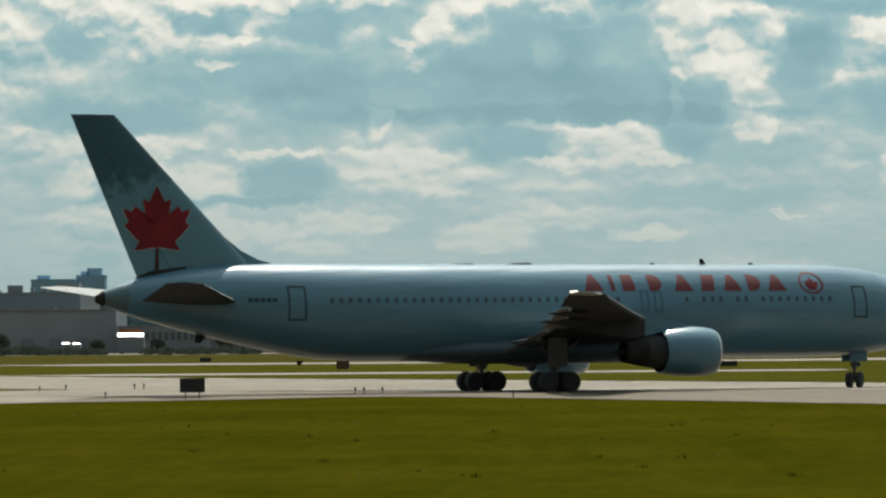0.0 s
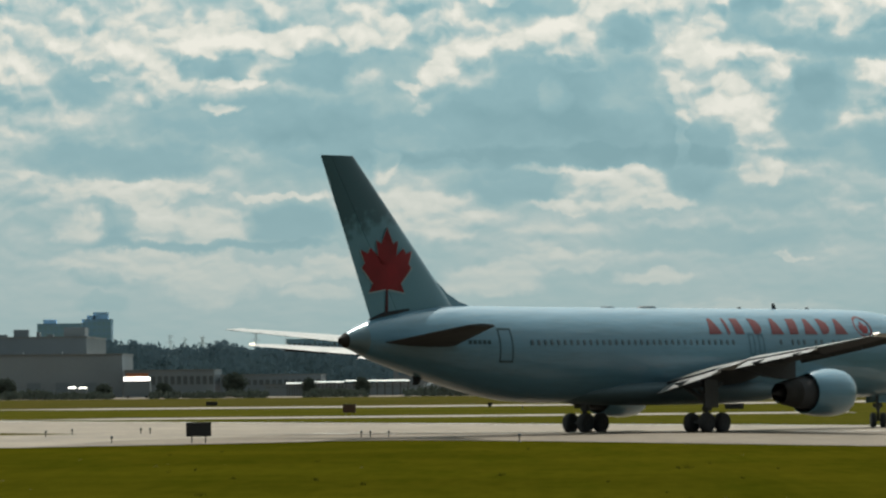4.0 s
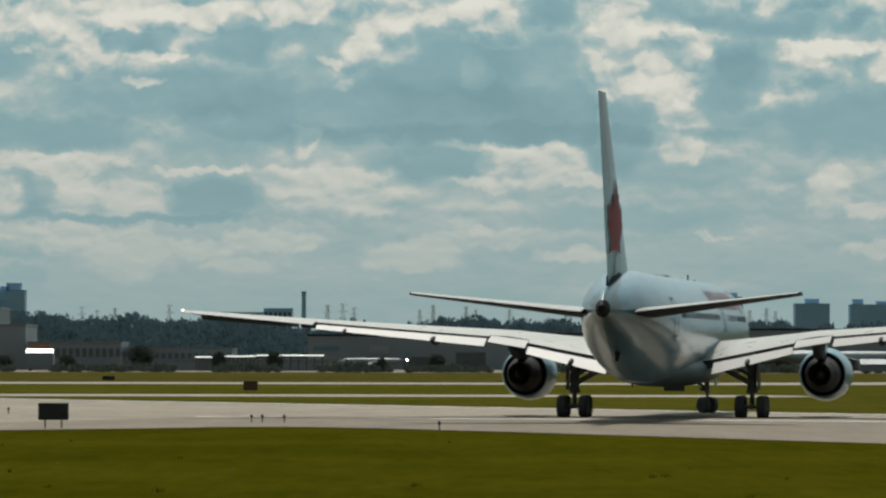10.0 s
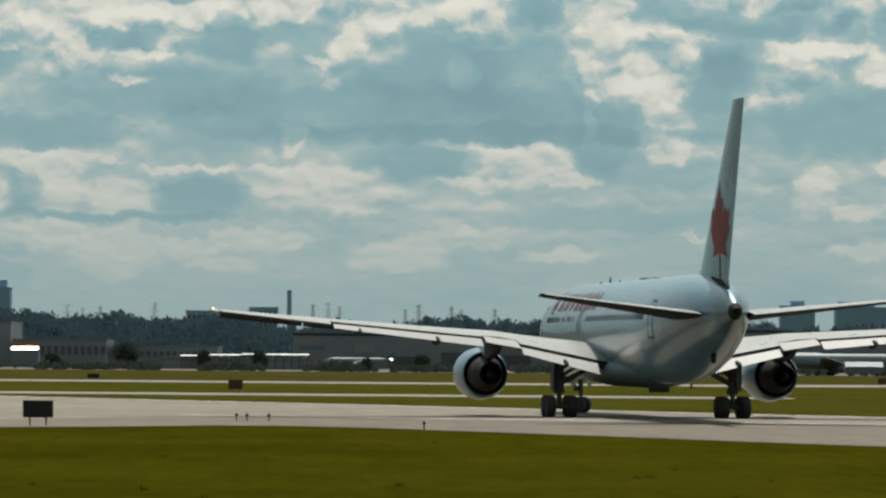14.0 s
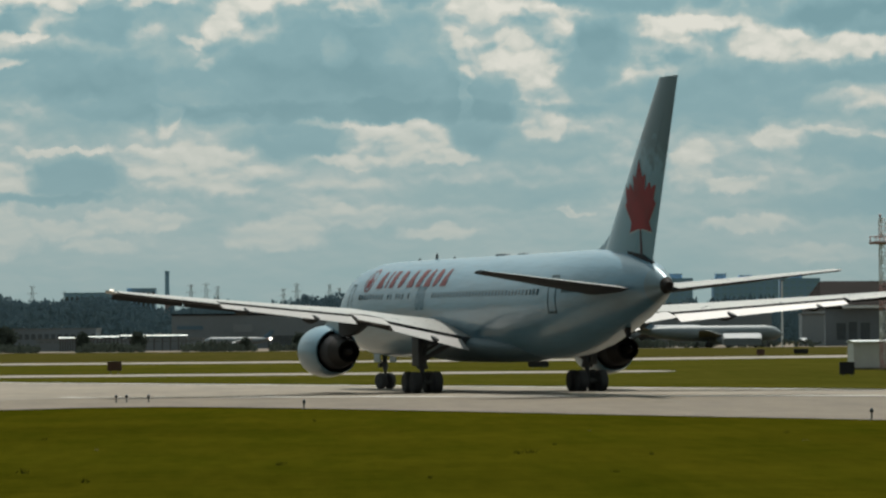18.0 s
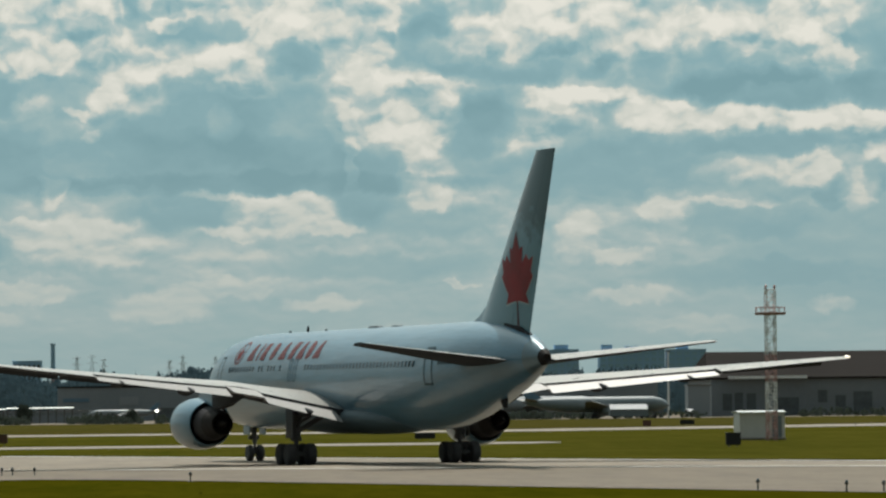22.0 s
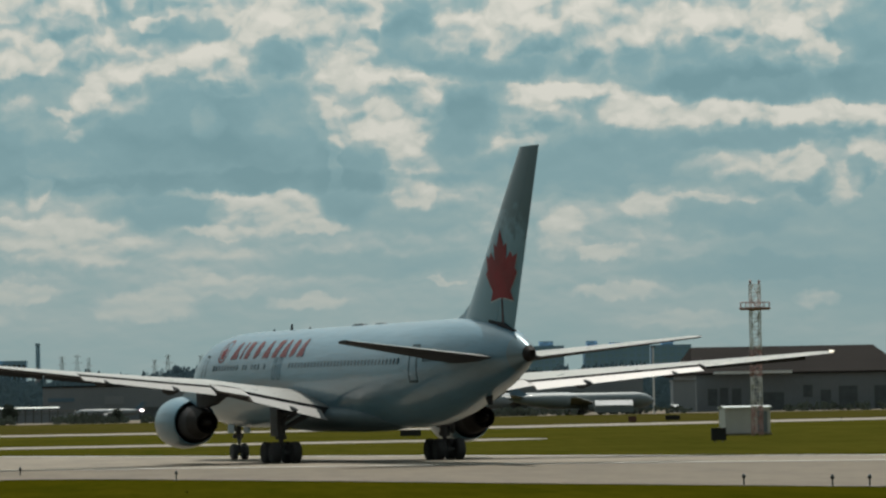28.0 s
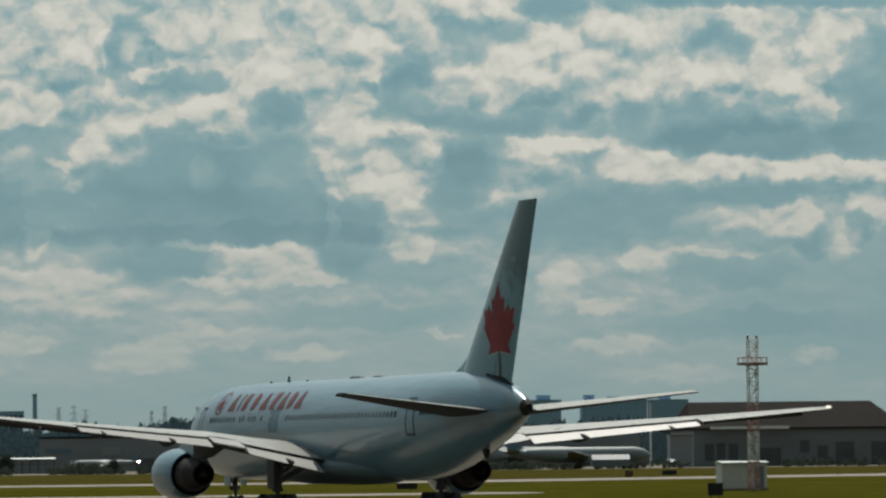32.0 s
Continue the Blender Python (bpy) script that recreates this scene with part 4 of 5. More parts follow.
def engine(jet, side):
    y, z = side * 7.95, 2.26
    pod_ob = new("engine")
    pod_ob.parent = jet
    pod_ob.location = (-1.5, y, z)
    tagged(pod_ob, "turbofan engine under the wing")
    bm = bmesh.new()
    prof = ((10.0, 1.17), (10.1, 1.24), (10.0, 1.31), (9.4, 1.39), (8.6, 1.42), (7.7, 1.37), (6.95, 1.27), (6.7, 1.2), (6.7, 1.14), (7.2, 1.12), (9.4, 1.1), (10.0, 1.17))
    loft(bm, [circle((x, 0, 0), (1, 0, 0), r, 36) for x, r in prof], caps=False)
    part("nacelle", bm, SHELL, pod_ob, smooth=0.8)
    bm = bmesh.new()
    loft(bm, [circle((x, 0, 0), (1, 0, 0), r, 36) for x, r in ((9.98, 1.315), (10.12, 1.255), (10.12, 1.23), (9.98, 1.155))], caps=False)
    part("inlet_lip", bm, STEEL, pod_ob, "bright bare-metal inlet lip", smooth=0.8)
    bm = bmesh.new()
    turned(bm, (9.2, 0, 0), (1, 0, 0), ((0, 1.1), (0.02, 1.1), (0.05, 0.3), (0.5, 0.02)), 32)
    for k in range(24):
        a = k * math.tau / 24
        d, e = Vector((0, math.cos(a), math.sin(a))), Vector((0, -math.sin(a), math.cos(a)))
        bm.faces.new([bm.verts.new(Vector((9.32, 0, 0)) + p) for p in (d * 0.3 - e * 0.05, d * 1.08 - e * 0.14 + Vector((0.1, 0, 0)), d * 1.08 + e * 0.12, d * 0.3 + e * 0.05)])
    part("fan", bm, STRUT, pod_ob)
    bm = bmesh.new()
    loft(bm, [circle((x, 0, 0), (1, 0, 0), r, 32) for x, r in ((7.4, 0.98), (6.5, 0.95), (5.7, 0.84))], caps=False)
    part("core_cowl", bm, CORE, pod_ob, "grey metal core cowl", smooth=0.8)
    bm = bmesh.new()
    loft(bm, [circle((x, 0, 0), (1, 0, 0), r, 32) for x, r in ((5.7, 0.838), (5.0, 0.72), (4.4, 0.6), (4.4, 0.55), (5.0, 0.53))], caps=False)
    part("nozzle", bm, SOOT, pod_ob, "dark burnt exhaust nozzle", smooth=0.8)
    bm = bmesh.new()
    loft(bm, [circle((x, 0, 0), (1, 0, 0), r, 28) for x, r in ((5.1, 0.56), (5.09, 0.3), (4.4, 0.24), (3.7, 0.03))])
    part("exhaust_plug", bm, SOOT, pod_ob, "dark sooty exhaust plug", smooth=0.8)
    # disc and sleeve are coloured as dark as the duct's shaded inside
    bm = bmesh.new()
    turned(bm, (7.4, 0, 0), (1, 0, 0), ((0, 0.9), (0.0, 1.14), (0.03, 1.14), (0.03, 0.9)), 32)
    loft(bm, [circle((x, 0, 0), (1, 0, 0), r, 36) for x, r in ((6.705, 1.19), (6.7, 1.135), (7.2, 1.11), (7.42, 1.11))], caps=False)
    part("bypass_duct", bm, DARK, pod_ob, smooth=0.5)
    # the pylon: a painted crest over the nacelle; the blade behind, up to the wing, coloured as shaded
    for name, mat, rows in (("pylon", SHELL, ((9.0, 0.05, 1.3, 1.44), (8.0, 0.16, 1.25, 1.66), (7.0, 0.2, 1.15, 1.78), (5.7, 0.2, 0.9, 1.84))),
                            ("pylon_blade", WINGSKIN, ((5.696, 0.2, 0.9, 1.84), (5.0, 0.22, 0.78, 1.88), (3.2, 0.22, 0.95, 1.85), (1.4, 0.14, 1.3, 1.75), (0.4, 0.05, 1.5, 1.65)))):
        bm = bmesh.new()
        loft(bm, [[(x, -w, z0), (x, w, z0), (x, w, z1), (x, -w, z1)] for x, w, z0, z1 in rows])
        part(name, bm, mat, pod_ob, smooth=0.4)


def gears(jet):
    tyre, rim = wheel_meshes(0.585, 0.48)
    small, small_rim = wheel_meshes(0.47, 0.34)
    for side in (1, -1):
        leg = new("main_gear")
        leg.parent, leg.location = jet, (0.25, side * 4.65, 0)
        tagged(leg, "four-wheeled main landing gear")
        bm = bmesh.new()
        tube(bm, (0, 0, 0.6), (0, 0, 1.5), 0.13)
        tube(bm, (0, 0, 1.3), (0.05, 0, 3.2), 0.25)
        tube(bm, (0, 0, 1.28), (0, 0, 1.5), 0.31)
        tube(bm, (0.0, 0, 1.75), (0.1, -side * 1.9, 2.8), 0.14)
        tube(bm, (0.0, 0, 2.15), (0.1, -side * 1.2, 2.85), 0.09)
        tube(bm, (0.0, 0, 2.0), (1.6, -side * 0.2, 2.9), 0.12)
        tube(bm, (0.0, 0, 1.9), (-1.1, -side * 0.1, 2.9), 0.09)
        tube(bm, (-0.22, 0, 0.95), (-0.28, 0, 1.5), 0.05)
        tube(bm, (-0.28, 0, 1.5), (-0.1, 0, 2.0), 0.05)
        part("strut", bm, STRUT, leg, smooth=0.6)
        bm = bmesh.new()
        box(bm, -0.85, 0.85, -0.11, 0.11, 0.47, 0.72, 0.04)
        for x in (-0.71, 0.71):
            tube(bm, (x, -0.6, 0.585), (x, 0.6, 0.585), 0.085)
        part("bogie_beam", bm, STRUT, leg, smooth=0.6)
        # the door's shade is put into its colour, the dark strut grey
        bm = bmesh.new()
        box(bm, -0.62, 0.62, side * 0.36 - 0.03, side * 0.36 + 0.03, 1.45, 3.1, 0.02)
        part("gear_door", bm, STRUT, leg)
        for x in (-0.71, 0.71):
            for y in (-0.57, 0.57):
                w = new("wheel", tyre)
                w.parent, w.location = leg, (x, y, 0.585)
                r = new("rim", rim)
                r.parent, r.location = leg, (x, y, 0.585)
                WHEELS.append((w, r, 0.585, Vector((x, y, 0.585))))
    leg = new("nose_gear")
    leg.parent, leg.location = jet, (22.78, 0, 0)
    tagged(leg, "twin-wheeled nose landing gear")
    bm = bmesh.new()
    tube(bm, (0, 0, 0.5), (0.0, 0, 1.3), 0.09)
    tube(bm, (0, 0, 1.1), (0.05, 0, 2.4), 0.14)
    tube(bm, (0, -0.45, 0.47), (0, 0.45, 0.47), 0.06)
    tube(bm, (0, 0, 1.3), (1.3, 0, 2.2), 0.07)
    box(bm, 0.1, 0.35, -0.3, 0.3, 1.25, 1.5, 0.03)
    part("strut", bm, STRUT, leg, smooth=0.6)
    for y in (-0.48, 0.48):
        bm = bmesh.new()
        box(bm, -0.6, 0.6, y - 0.02, y + 0.02, 1.55, 2.15, 0.015)
        ob = part("nose_gear_door", bm, SHELL, jet)
        ob.location = (22.78, 0, 0)
    NOSE.append(leg)
    for y in (-0.31, 0.31):
        w = new("wheel", small)
        w.parent, w.location = leg, (0, y, 0.47)
        r = new("rim", small_rim)
        r.parent, r.location = leg, (0, y, 0.47)
        WHEELS.append((w, r, 0.47, Vector((0, y, 0.47))))


# sunlight on the wings' upper side is part of this pale colour
WINGTOP = paint("sunlit_wing_top", (0.315, 0.305, 0.282), 0.3, metal=0.15, vary=0.06, scale=0.4)
HALO = paint("frosty_halo", (0.22, 0.31, 0.33), 0.3, vary=0.1, coat=0.6)
CAP = paint("polished_tail_cap", (0.11, 0.17, 0.20), 0.32, metal=0.4, vary=0.1, scale=4)
CORE = paint("grey_core_metal", (0.045, 0.045, 0.048), 0.65, vary=0.2, scale=4, spec=0.06)
GLINT = paint("lit_lamp_glass", (0.9, 0.88, 0.8), 0.1, vary=0.02)
GLINT.node_tree.nodes["Principled BSDF"].inputs["Emission Color"].default_value = (1, 0.9, 0.72, 1)
GLINT.node_tree.nodes["Principled BSDF"].inputs["Emission Strength"].default_value = 1.5
airliner = build_airliner()


# ---- far side of the field: buildings, woods, masts ----
def spot(d, az):
    """The place at distance d in the direction az, in degrees to the right."""
    return d * math.tan(radians(az))


def up(d, el):
    return EYE + d * math.tan(radians(el))


# the grey wall colours carry haze: each is shifted towards blue-grey
CLAD = paint("grey_cladding", (0.18, 0.215, 0.24), 0.6, vary=0.12, scale=0.4)
CLAD_DARK = paint("dark_hangar_cladding", (0.19, 0.215, 0.232), 0.6, vary=0.15, scale=0.4)
CLAD_MID = paint("hazy_grey_cladding", (0.2, 0.235, 0.26), 0.6, vary=0.15, scale=0.4)
CLAD_PALE = paint("pale_cladding", (0.24, 0.275, 0.3), 0.6, vary=0.1, scale=0.4)
CLAD_BLUE = paint("blue_steel_cladding", (0.10, 0.18, 0.25), 0.5, vary=0.12, scale=0.4)
BROWN = paint("brown_tarred_roof", (0.017, 0.0145, 0.0135), 0.95, vary=0.25, scale=0.4, spec=0.05)
ROOF = paint("grey_sheet_roof", (0.192, 0.2, 0.2), 0.4, metal=0.2, vary=0.15, scale=0.5)
SHEEN = paint("polished_sheet", (0.85, 0.84, 0.80), 0.2, metal=1.0, vary=0.04, scale=0.5)
# towers, slabs and chimney: distance haze is painted in as a paler blue
BLOCK = paint("haze_blue_concrete", (0.31, 0.49, 0.67), 0.8, vary=0.12, scale=0.2)
BLOCKWIN = paint("haze_blue_window", (0.29, 0.46, 0.58), 0.35, vary=0.2)
GLASSDARK = paint("dark_hangar_glass", (0.085, 0.105, 0.115), 0.3, vary=0.3)
MASTWHITE = paint("mast_white", (0.62, 0.63, 0.62), 0.5, vary=0.12, scale=2)
# a red washed out by the haze put into it
MASTRED = paint("mast_red", (0.40, 0.23, 0.21), 0.5, vary=0.15, scale=2)
# parked jets' blue, paled by haze mixed into the colour
JETBLUE = paint("haze_paled_enamel", (0.19, 0.225, 0.245), 0.55, vary=0.1, coat=0.1)
LATTICE = paint("galvanised_lattice", (0.42, 0.46, 0.48), 0.5, metal=0.4, vary=0.15)
# the woods' leaf colour has the bluish haze of distance mixed in
LEAFDARK = foliage("haze_blue_foliage", (0.098, 0.152, 0.185), vary=0.12, through_it=0.22)
SCRUB = foliage("scrub_foliage", (0.075, 0.092, 0.078), vary=0.25, through_it=0.22)
HUTWHITE = paint("hut_white", (0.58, 0.58, 0.56), 0.5, vary=0.12, scale=1.5)
BARK = paint("grey_bark", (0.09, 0.075, 0.06), 0.9, vary=0.3, bump=0.3)
ORANGE = paint("orange_board", (0.45, 0.13, 0.04), 0.5, vary=0.1)
SIGNBROWN = paint("rusty_board", (0.10, 0.05, 0.035), 0.8, vary=0.3)


def building(name, d, az0, az1, top, depth, wall, roof, label, category="building", rows=0, cols=0, win=None, group="", base=0.0, edge=0.4):
    """A flat-roofed building with a parapet; windows in rows and columns stand in its front."""
    x0, x1, h = spot(d, az0), spot(d, az1), up(d, top)
    ob = thing(name, (x0 + x1) / 2, d, base, 0, label, category, group)
    w = (x1 - x0) / 2
    bm = bmesh.new()
    box(bm, -w, w, 0, depth, 0, h - edge)
    part("wall", bm, wall, ob)
    bm = bmesh.new()
    box(bm, -w - 0.15, w + 0.15, -0.15, depth + 0.15, h - edge + 0.004, h)
    part("roof", bm, roof, ob)
    if rows:
        me = None
        sx, sz = 2 * w / cols, (h - 3.0) / rows
        for r in range(rows):
            for c in range(cols):
                if me is None:
                    bm = bmesh.new()
                    box(bm, -sx * 0.32, sx * 0.32, -0.06, 0.1, -sz * 0.28, sz * 0.28)
                    first = part("window", bm, win or GLASSDARK, ob)
                    me = first.data
                else:
                    first = new("window", me)
                    first.parent = ob
                first.location = (-w + sx * (c + 0.5), 0, 2.2 + sz * (r + 0.5))
    return ob


def roof_box(parent, x, y, z, w, d, h, mat, name="roof_house"):
    bm = bmesh.new()
    box(bm, x - w / 2, x + w / 2, y - d / 2, y + d / 2, z + 0.004, z + h)
    return part(name, bm, mat, parent)


# freight warehouse: a long hall behind a lower front block
hall = building("warehouse", 1190, -9.5, -4.93, 0.565, 60, CLAD, ROOF, "long grey freight warehouse with roof vents", "warehouse")
hh = up(1190, 0.565)
for az_, w_, h_ in ((-6.45, 1.2, 0.7), (-6.2, 0.8, 0.6), (-5.95, 2.6, 0.6), (-5.72, 3.6, 1.8), (-5.52, 0.8, 1.2), (-5.38, 1.5, 0.6)):
    roof_box(hall, spot(1190, az_) - hall.location.x, 8, hh, w_, 3, h_, CLAD, "roof_vent")
roof_box(hall, spot(1190, -4.93) - 3.0 - hall.location.x, 6, hh, 5.2, 10, 2.2, CLAD_PALE, "stair_tower")
front = building("freight_office", 1150, -9.3, -4.52, 0.36, 34, CLAD_PALE, ROOF, "lower pale-grey freight building with a dark red board", "warehouse")
fx, fz = front.location.x, up(1150, 0.36)
bm = bmesh.new()
for k, w_ in enumerate((1.0, 0.9, 0.9, 1.5, 1.3)):
    x_ = spot(1150, -6.47) - fx + sum((1.0, 0.9, 0.9, 1.5, 1.3)[:k]) * 1.35
    box(bm, x_, x_ + w_, -0.1, 0.0, fz - 2.6, fz - 1.1)
part("board", bm, RED, front, "dark red plain board")
for az_ in (-6.1, -5.75, -5.3):
    roof_box(front, spot(1150, az_) - fx, 6, fz, 2.2, 2, 0.5, CLAD, "roof_vent")
for k in range(8):
    bm = bmesh.new()
    x_ = spot(1150, -7.2 + k * 0.33) - fx
    box(bm, x_ - 1.6, x_ + 1.6, -0.08, 0.05, 0, 3.6)
    part("loading_door", bm, CLAD, front)

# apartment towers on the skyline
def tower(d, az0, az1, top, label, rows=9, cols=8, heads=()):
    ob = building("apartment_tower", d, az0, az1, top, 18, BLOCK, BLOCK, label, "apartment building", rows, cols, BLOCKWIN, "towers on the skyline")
    w = spot(d, az1) - spot(d, az0)
    for s, ww, h in heads:
        roof_box(ob, (s - 0.5) * w, 8, up(d, top), ww * w, 9, h, BLOCK)
    return ob


tower(3300, -5.375, -4.87, 0.70, "wide grey apartment tower with a roof house", 9, 8, ((0.27, 0.28, 2.6),))
tower(3310, -4.865, -4.533, 0.745, "taller grey apartment tower beside a wider one", 10, 6, ((0.3, 0.3, 2.5), (0.62, 0.5, 4.6)))
tower(3300, 3.164, 3.544, 0.685, "grey apartment tower with a flat roof house", 10, 5, ((0.55, 0.6, 2.5),))
tower(3300, 4.134, 4.520, 0.61, "grey apartment tower, one of a pair", 9, 5, ((0.5, 0.4, 3.0),))
tower(3300, 4.754, 5.485, 0.60, "wide grey apartment tower with roof houses", 9, 9, ((0.12, 0.16, 3.4), (0.5, 0.2, 2.2)))
tower(3300, 5.52, 5.95, 0.60, "grey apartment tower half behind a hangar", 9, 5, ((0.4, 0.3, 2.0),))
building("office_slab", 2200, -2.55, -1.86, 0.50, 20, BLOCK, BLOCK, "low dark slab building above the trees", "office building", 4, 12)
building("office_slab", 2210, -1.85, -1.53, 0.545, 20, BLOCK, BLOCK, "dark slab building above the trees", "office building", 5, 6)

# low sheds and hangars along the apron
building("shed", 1140, -4.50, -3.45, 0.165, 30, CLAD_MID, ROOF, "long low grey shed with a pale roof edge", "shed", 1, 14, edge=0.22)
building("shed", 1145, -3.38, -2.2, 0.10, 30, CLAD_MID, ROOF, "long low grey shed with a pale roof edge", "shed", 1, 16, edge=0.22)
building("shed", 1120, -2.87, -1.0, -0.02, 20, CLAD_MID, ROOF, "low grey shed behind a metal canopy", "shed", 1, 20, edge=0.2)
building("freight_hall", 1230, -1.35, 0.9, 0.25, 50, CLAD_MID, BROWN, "broad grey hall with a dark roof", "warehouse")
building("freight_hall", 1240, 0.95, 3.1, 0.27, 50, CLAD_MID, BROWN, "broad grey hall with a brown roof", "warehouse")
building("long_hangar", 1220, 3.15, 5.4, 0.325, 60, CLAD, BROWN, "long hangar with a dark brown roof", "hangar")
def hall_front(ob, d, az0, az1, seed):
    """Doors, pale panels and pipes along a hall's front."""
    rnd = random.Random(seed)
    a = az0 + 0.06
    while a < az1 - 0.1:
        w_, kind = rnd.uniform(3, 9), rnd.random()
        x_ = spot(d, a) - ob.location.x
        z1 = rnd.uniform(2.6, 4.6) if kind < 0.6 else rnd.uniform(5, 6.4)
        bm = bmesh.new()
        box(bm, x_, x_ + w_, -0.12, 0.02, 0.02 if kind < 0.6 else z1 - rnd.uniform(0.8, 2), z1)
        part("hall_door" if kind < 0.6 else "wall_panel", bm, (SIGNBLACK if kind < 0.15 else GLASSDARK) if kind < 0.6 else rnd.choice((CLAD_PALE, ROOF, CLAD_BLUE)), ob)
        a += math.degrees((w_ + rnd.uniform(2, 8)) / d)


halls = [ob for ob in bpy.data.objects if ob.name.startswith(("freight_hall", "long_hangar"))]
for ob, (d_, a0, a1) in zip(sorted(halls, key=lambda o: o.location.x), ((1230, -1.35, 0.9), (1240, 0.95, 3.1), (1220, 3.15, 5.4))):
    hall_front(ob, d_, a0, a1, int(d_))
# the hangar with a pitched brown roof
hang = thing("hangar", spot(1070, 7.6), 1070, 0, 0, "wide grey hangar with a sloping dark brown roof", "hangar")
hx0, hx1 = spot(1070, 6.0) - hang.location.x, spot(1070, 8.34) - hang.location.x
eave, ridge, hip = up(1070, 0.275), up(1070, 0.575), 3.4
bm = bmesh.new()
box(bm, hx0, hx1, 0, 48, 0, eave - 0.46)
part("wall", bm, CLAD_DARK, hang)
bm = bmesh.new()
lower = [bm.verts.new(p) for p in ((hx0 - 0.8, -0.6, eave - 0.1), (hx1 + 0.8, -0.6, eave - 0.1), (hx1 + 0.8, 48.6, eave - 0.1), (hx0 - 0.8, 48.6, eave - 0.1))]
crest = [bm.verts.new(p) for p in ((hx0 + 1.4, 24, ridge), (hx1 - hip, 24, ridge))]
for q in ((lower[0], lower[1], crest[1], crest[0]), (lower[2], lower[3], crest[0], crest[1]), (lower[1], lower[2], crest[1]), (lower[3], lower[0], crest[0])):
    bm.faces.new(q)
part("roof", bm, BROWN, hang)
bm = bmesh.new()
box(bm, hx0 - 0.8, hx1 + 0.8, -0.6, 48.6, eave - 0.45, eave - 0.104)
part("fascia", bm, BROWN, hang)
bm = bmesh.new()
box(bm, spot(1070, 6.19) - hang.location.x, spot(1070, 6.62) - hang.location.x, -1.6, -0.02, up(1070, 0.255), up(1070, 0.285))
part("awning", bm, WHITE, hang, "bright white awning")
bm = bmesh.new()
box(bm, spot(1070, 6.64) - hang.location.x, spot(1070, 7.07) - hang.location.x, -1.6, -0.02, up(1070, 0.255), up(1070, 0.287))
part("awning", bm, WHITE, hang, "bright white awning")
for az_, w_, e0, e1 in ((6.18, 2.0, -0.1, 0.09), (6.31, 1.8, -0.1, 0.1), (6.45, 2.0, -0.1, 0.09), (6.85, 5.0, -0.16, 0.04), (7.25, 2.0, -0.02, 0.12),
                        (7.45, 2.2, -0.16, 0.06), (7.7, 4.0, -0.16, 0.1), (8.1, 4.0, -0.16, 0.1)):
    bm = bmesh.new()
    x_ = spot(1070, az_) - hang.location.x
    box(bm, x_ - w_ / 2, x_ + w_ / 2, -0.05, 0.1, max(0.02, up(1070, e0)), up(1070, e1))
    part("window", bm, GLASSDARK, hang)
pole = thing("floodlight_pole", spot(1050, 5.52), 1050, 0, 0, "slim white pole with a floodlight head by the hangar", "lamp post")
bm = bmesh.new()
tube(bm, (0, 0, 0), (0, 0, up(1050, 0.57)), 0.24, 0.17, 10)
part("shaft", bm, WHITE, pole)
bm = bmesh.new()
box(bm, -0.55, 0.55, -0.2, 0.2, up(1050, 0.57) + 0.004, up(1050, 0.57) + 0.3, 0.03)
part("lamp_head", bm, CLAD, pole)
annex = building("hangar_annex", 1062, 5.74, 5.99, 0.20, 6, CLAD_PALE, ROOF, "narrow pale annex at the hangar's corner", "shed")


def leaning_cover(name, d, az0, az1, el0, el1, label, mat=None, tilt=28):
    """A van or shed whose sloping polished front throws the sun towards the field."""
    x0, x1, z0, z1 = spot(d, az0), spot(d, az1), up(d, el0), up(d, el1)
    ob = thing(name, (x0 + x1) / 2, d, 0, 0, label, "truck")
    w = (x1 - x0) / 2
    run = (z1 - z0) / math.tan(radians(tilt))
    bm = bmesh.new()
    loft(bm, [[(x, 0, 0.5), (x, 0, z0), (x, run, z1), (x, run + 2.2, z1), (x, run + 2.2, 0.5)] for x in (-w, w)])
    part("body", bm, CLAD, ob)
    bm = bmesh.new()
    loft(bm, [[(x, -0.05, z0 + 0.02), (x, run, z1 + 0.03), (x, run, z1 + 0.06), (x, -0.05, z0 + 0.05)] for x in (-w * 0.97, w * 0.97)])
    part("cover", bm, mat or SHEEN, ob, "polished sloping cover in the sun")
    for sx in (-0.7, 0.7):
        for y in (0.5, run + 1.6):
            bm = bmesh.new()
            tube(bm, (sx * w - 0.15, y, 0.5), (sx * w + 0.15, y, 0.5), 0.5, n=14)
            part("wheel", bm, TYRE, ob)
    return ob


truck = leaning_cover("fuel_truck", 1085, -4.52, -4.21, 0.037, 0.078, "truck with a polished cover and an orange board")
bm = bmesh.new()
box(bm, -2.6, 2.4, 2.9, 3.1, up(1085, 0.085), up(1085, 0.125))
part("board", bm, ORANGE, truck, "orange board")
leaning_cover("parked_van", 1090, -5.17, -5.07, -0.046, -0.03, "parked van with a glinting windscreen")
leaning_cover("parked_van", 1090, -5.04, -4.95, -0.05, -0.034, "parked van with a glinting windscreen")
leaning_cover("parked_van", 1088, -0.247, -0.23, -0.045, -0.033, "white van with a glinting cover before a hall")
leaning_cover("parked_van", 1075, 7.35, 7.47, -0.12, -0.09, "small pale van beside the hangar", CLAD_PALE)
leaning_cover("parked_van", 1055, 5.72, 5.80, -0.11, -0.08, "small pale van beside the hangar", CLAD_PALE)


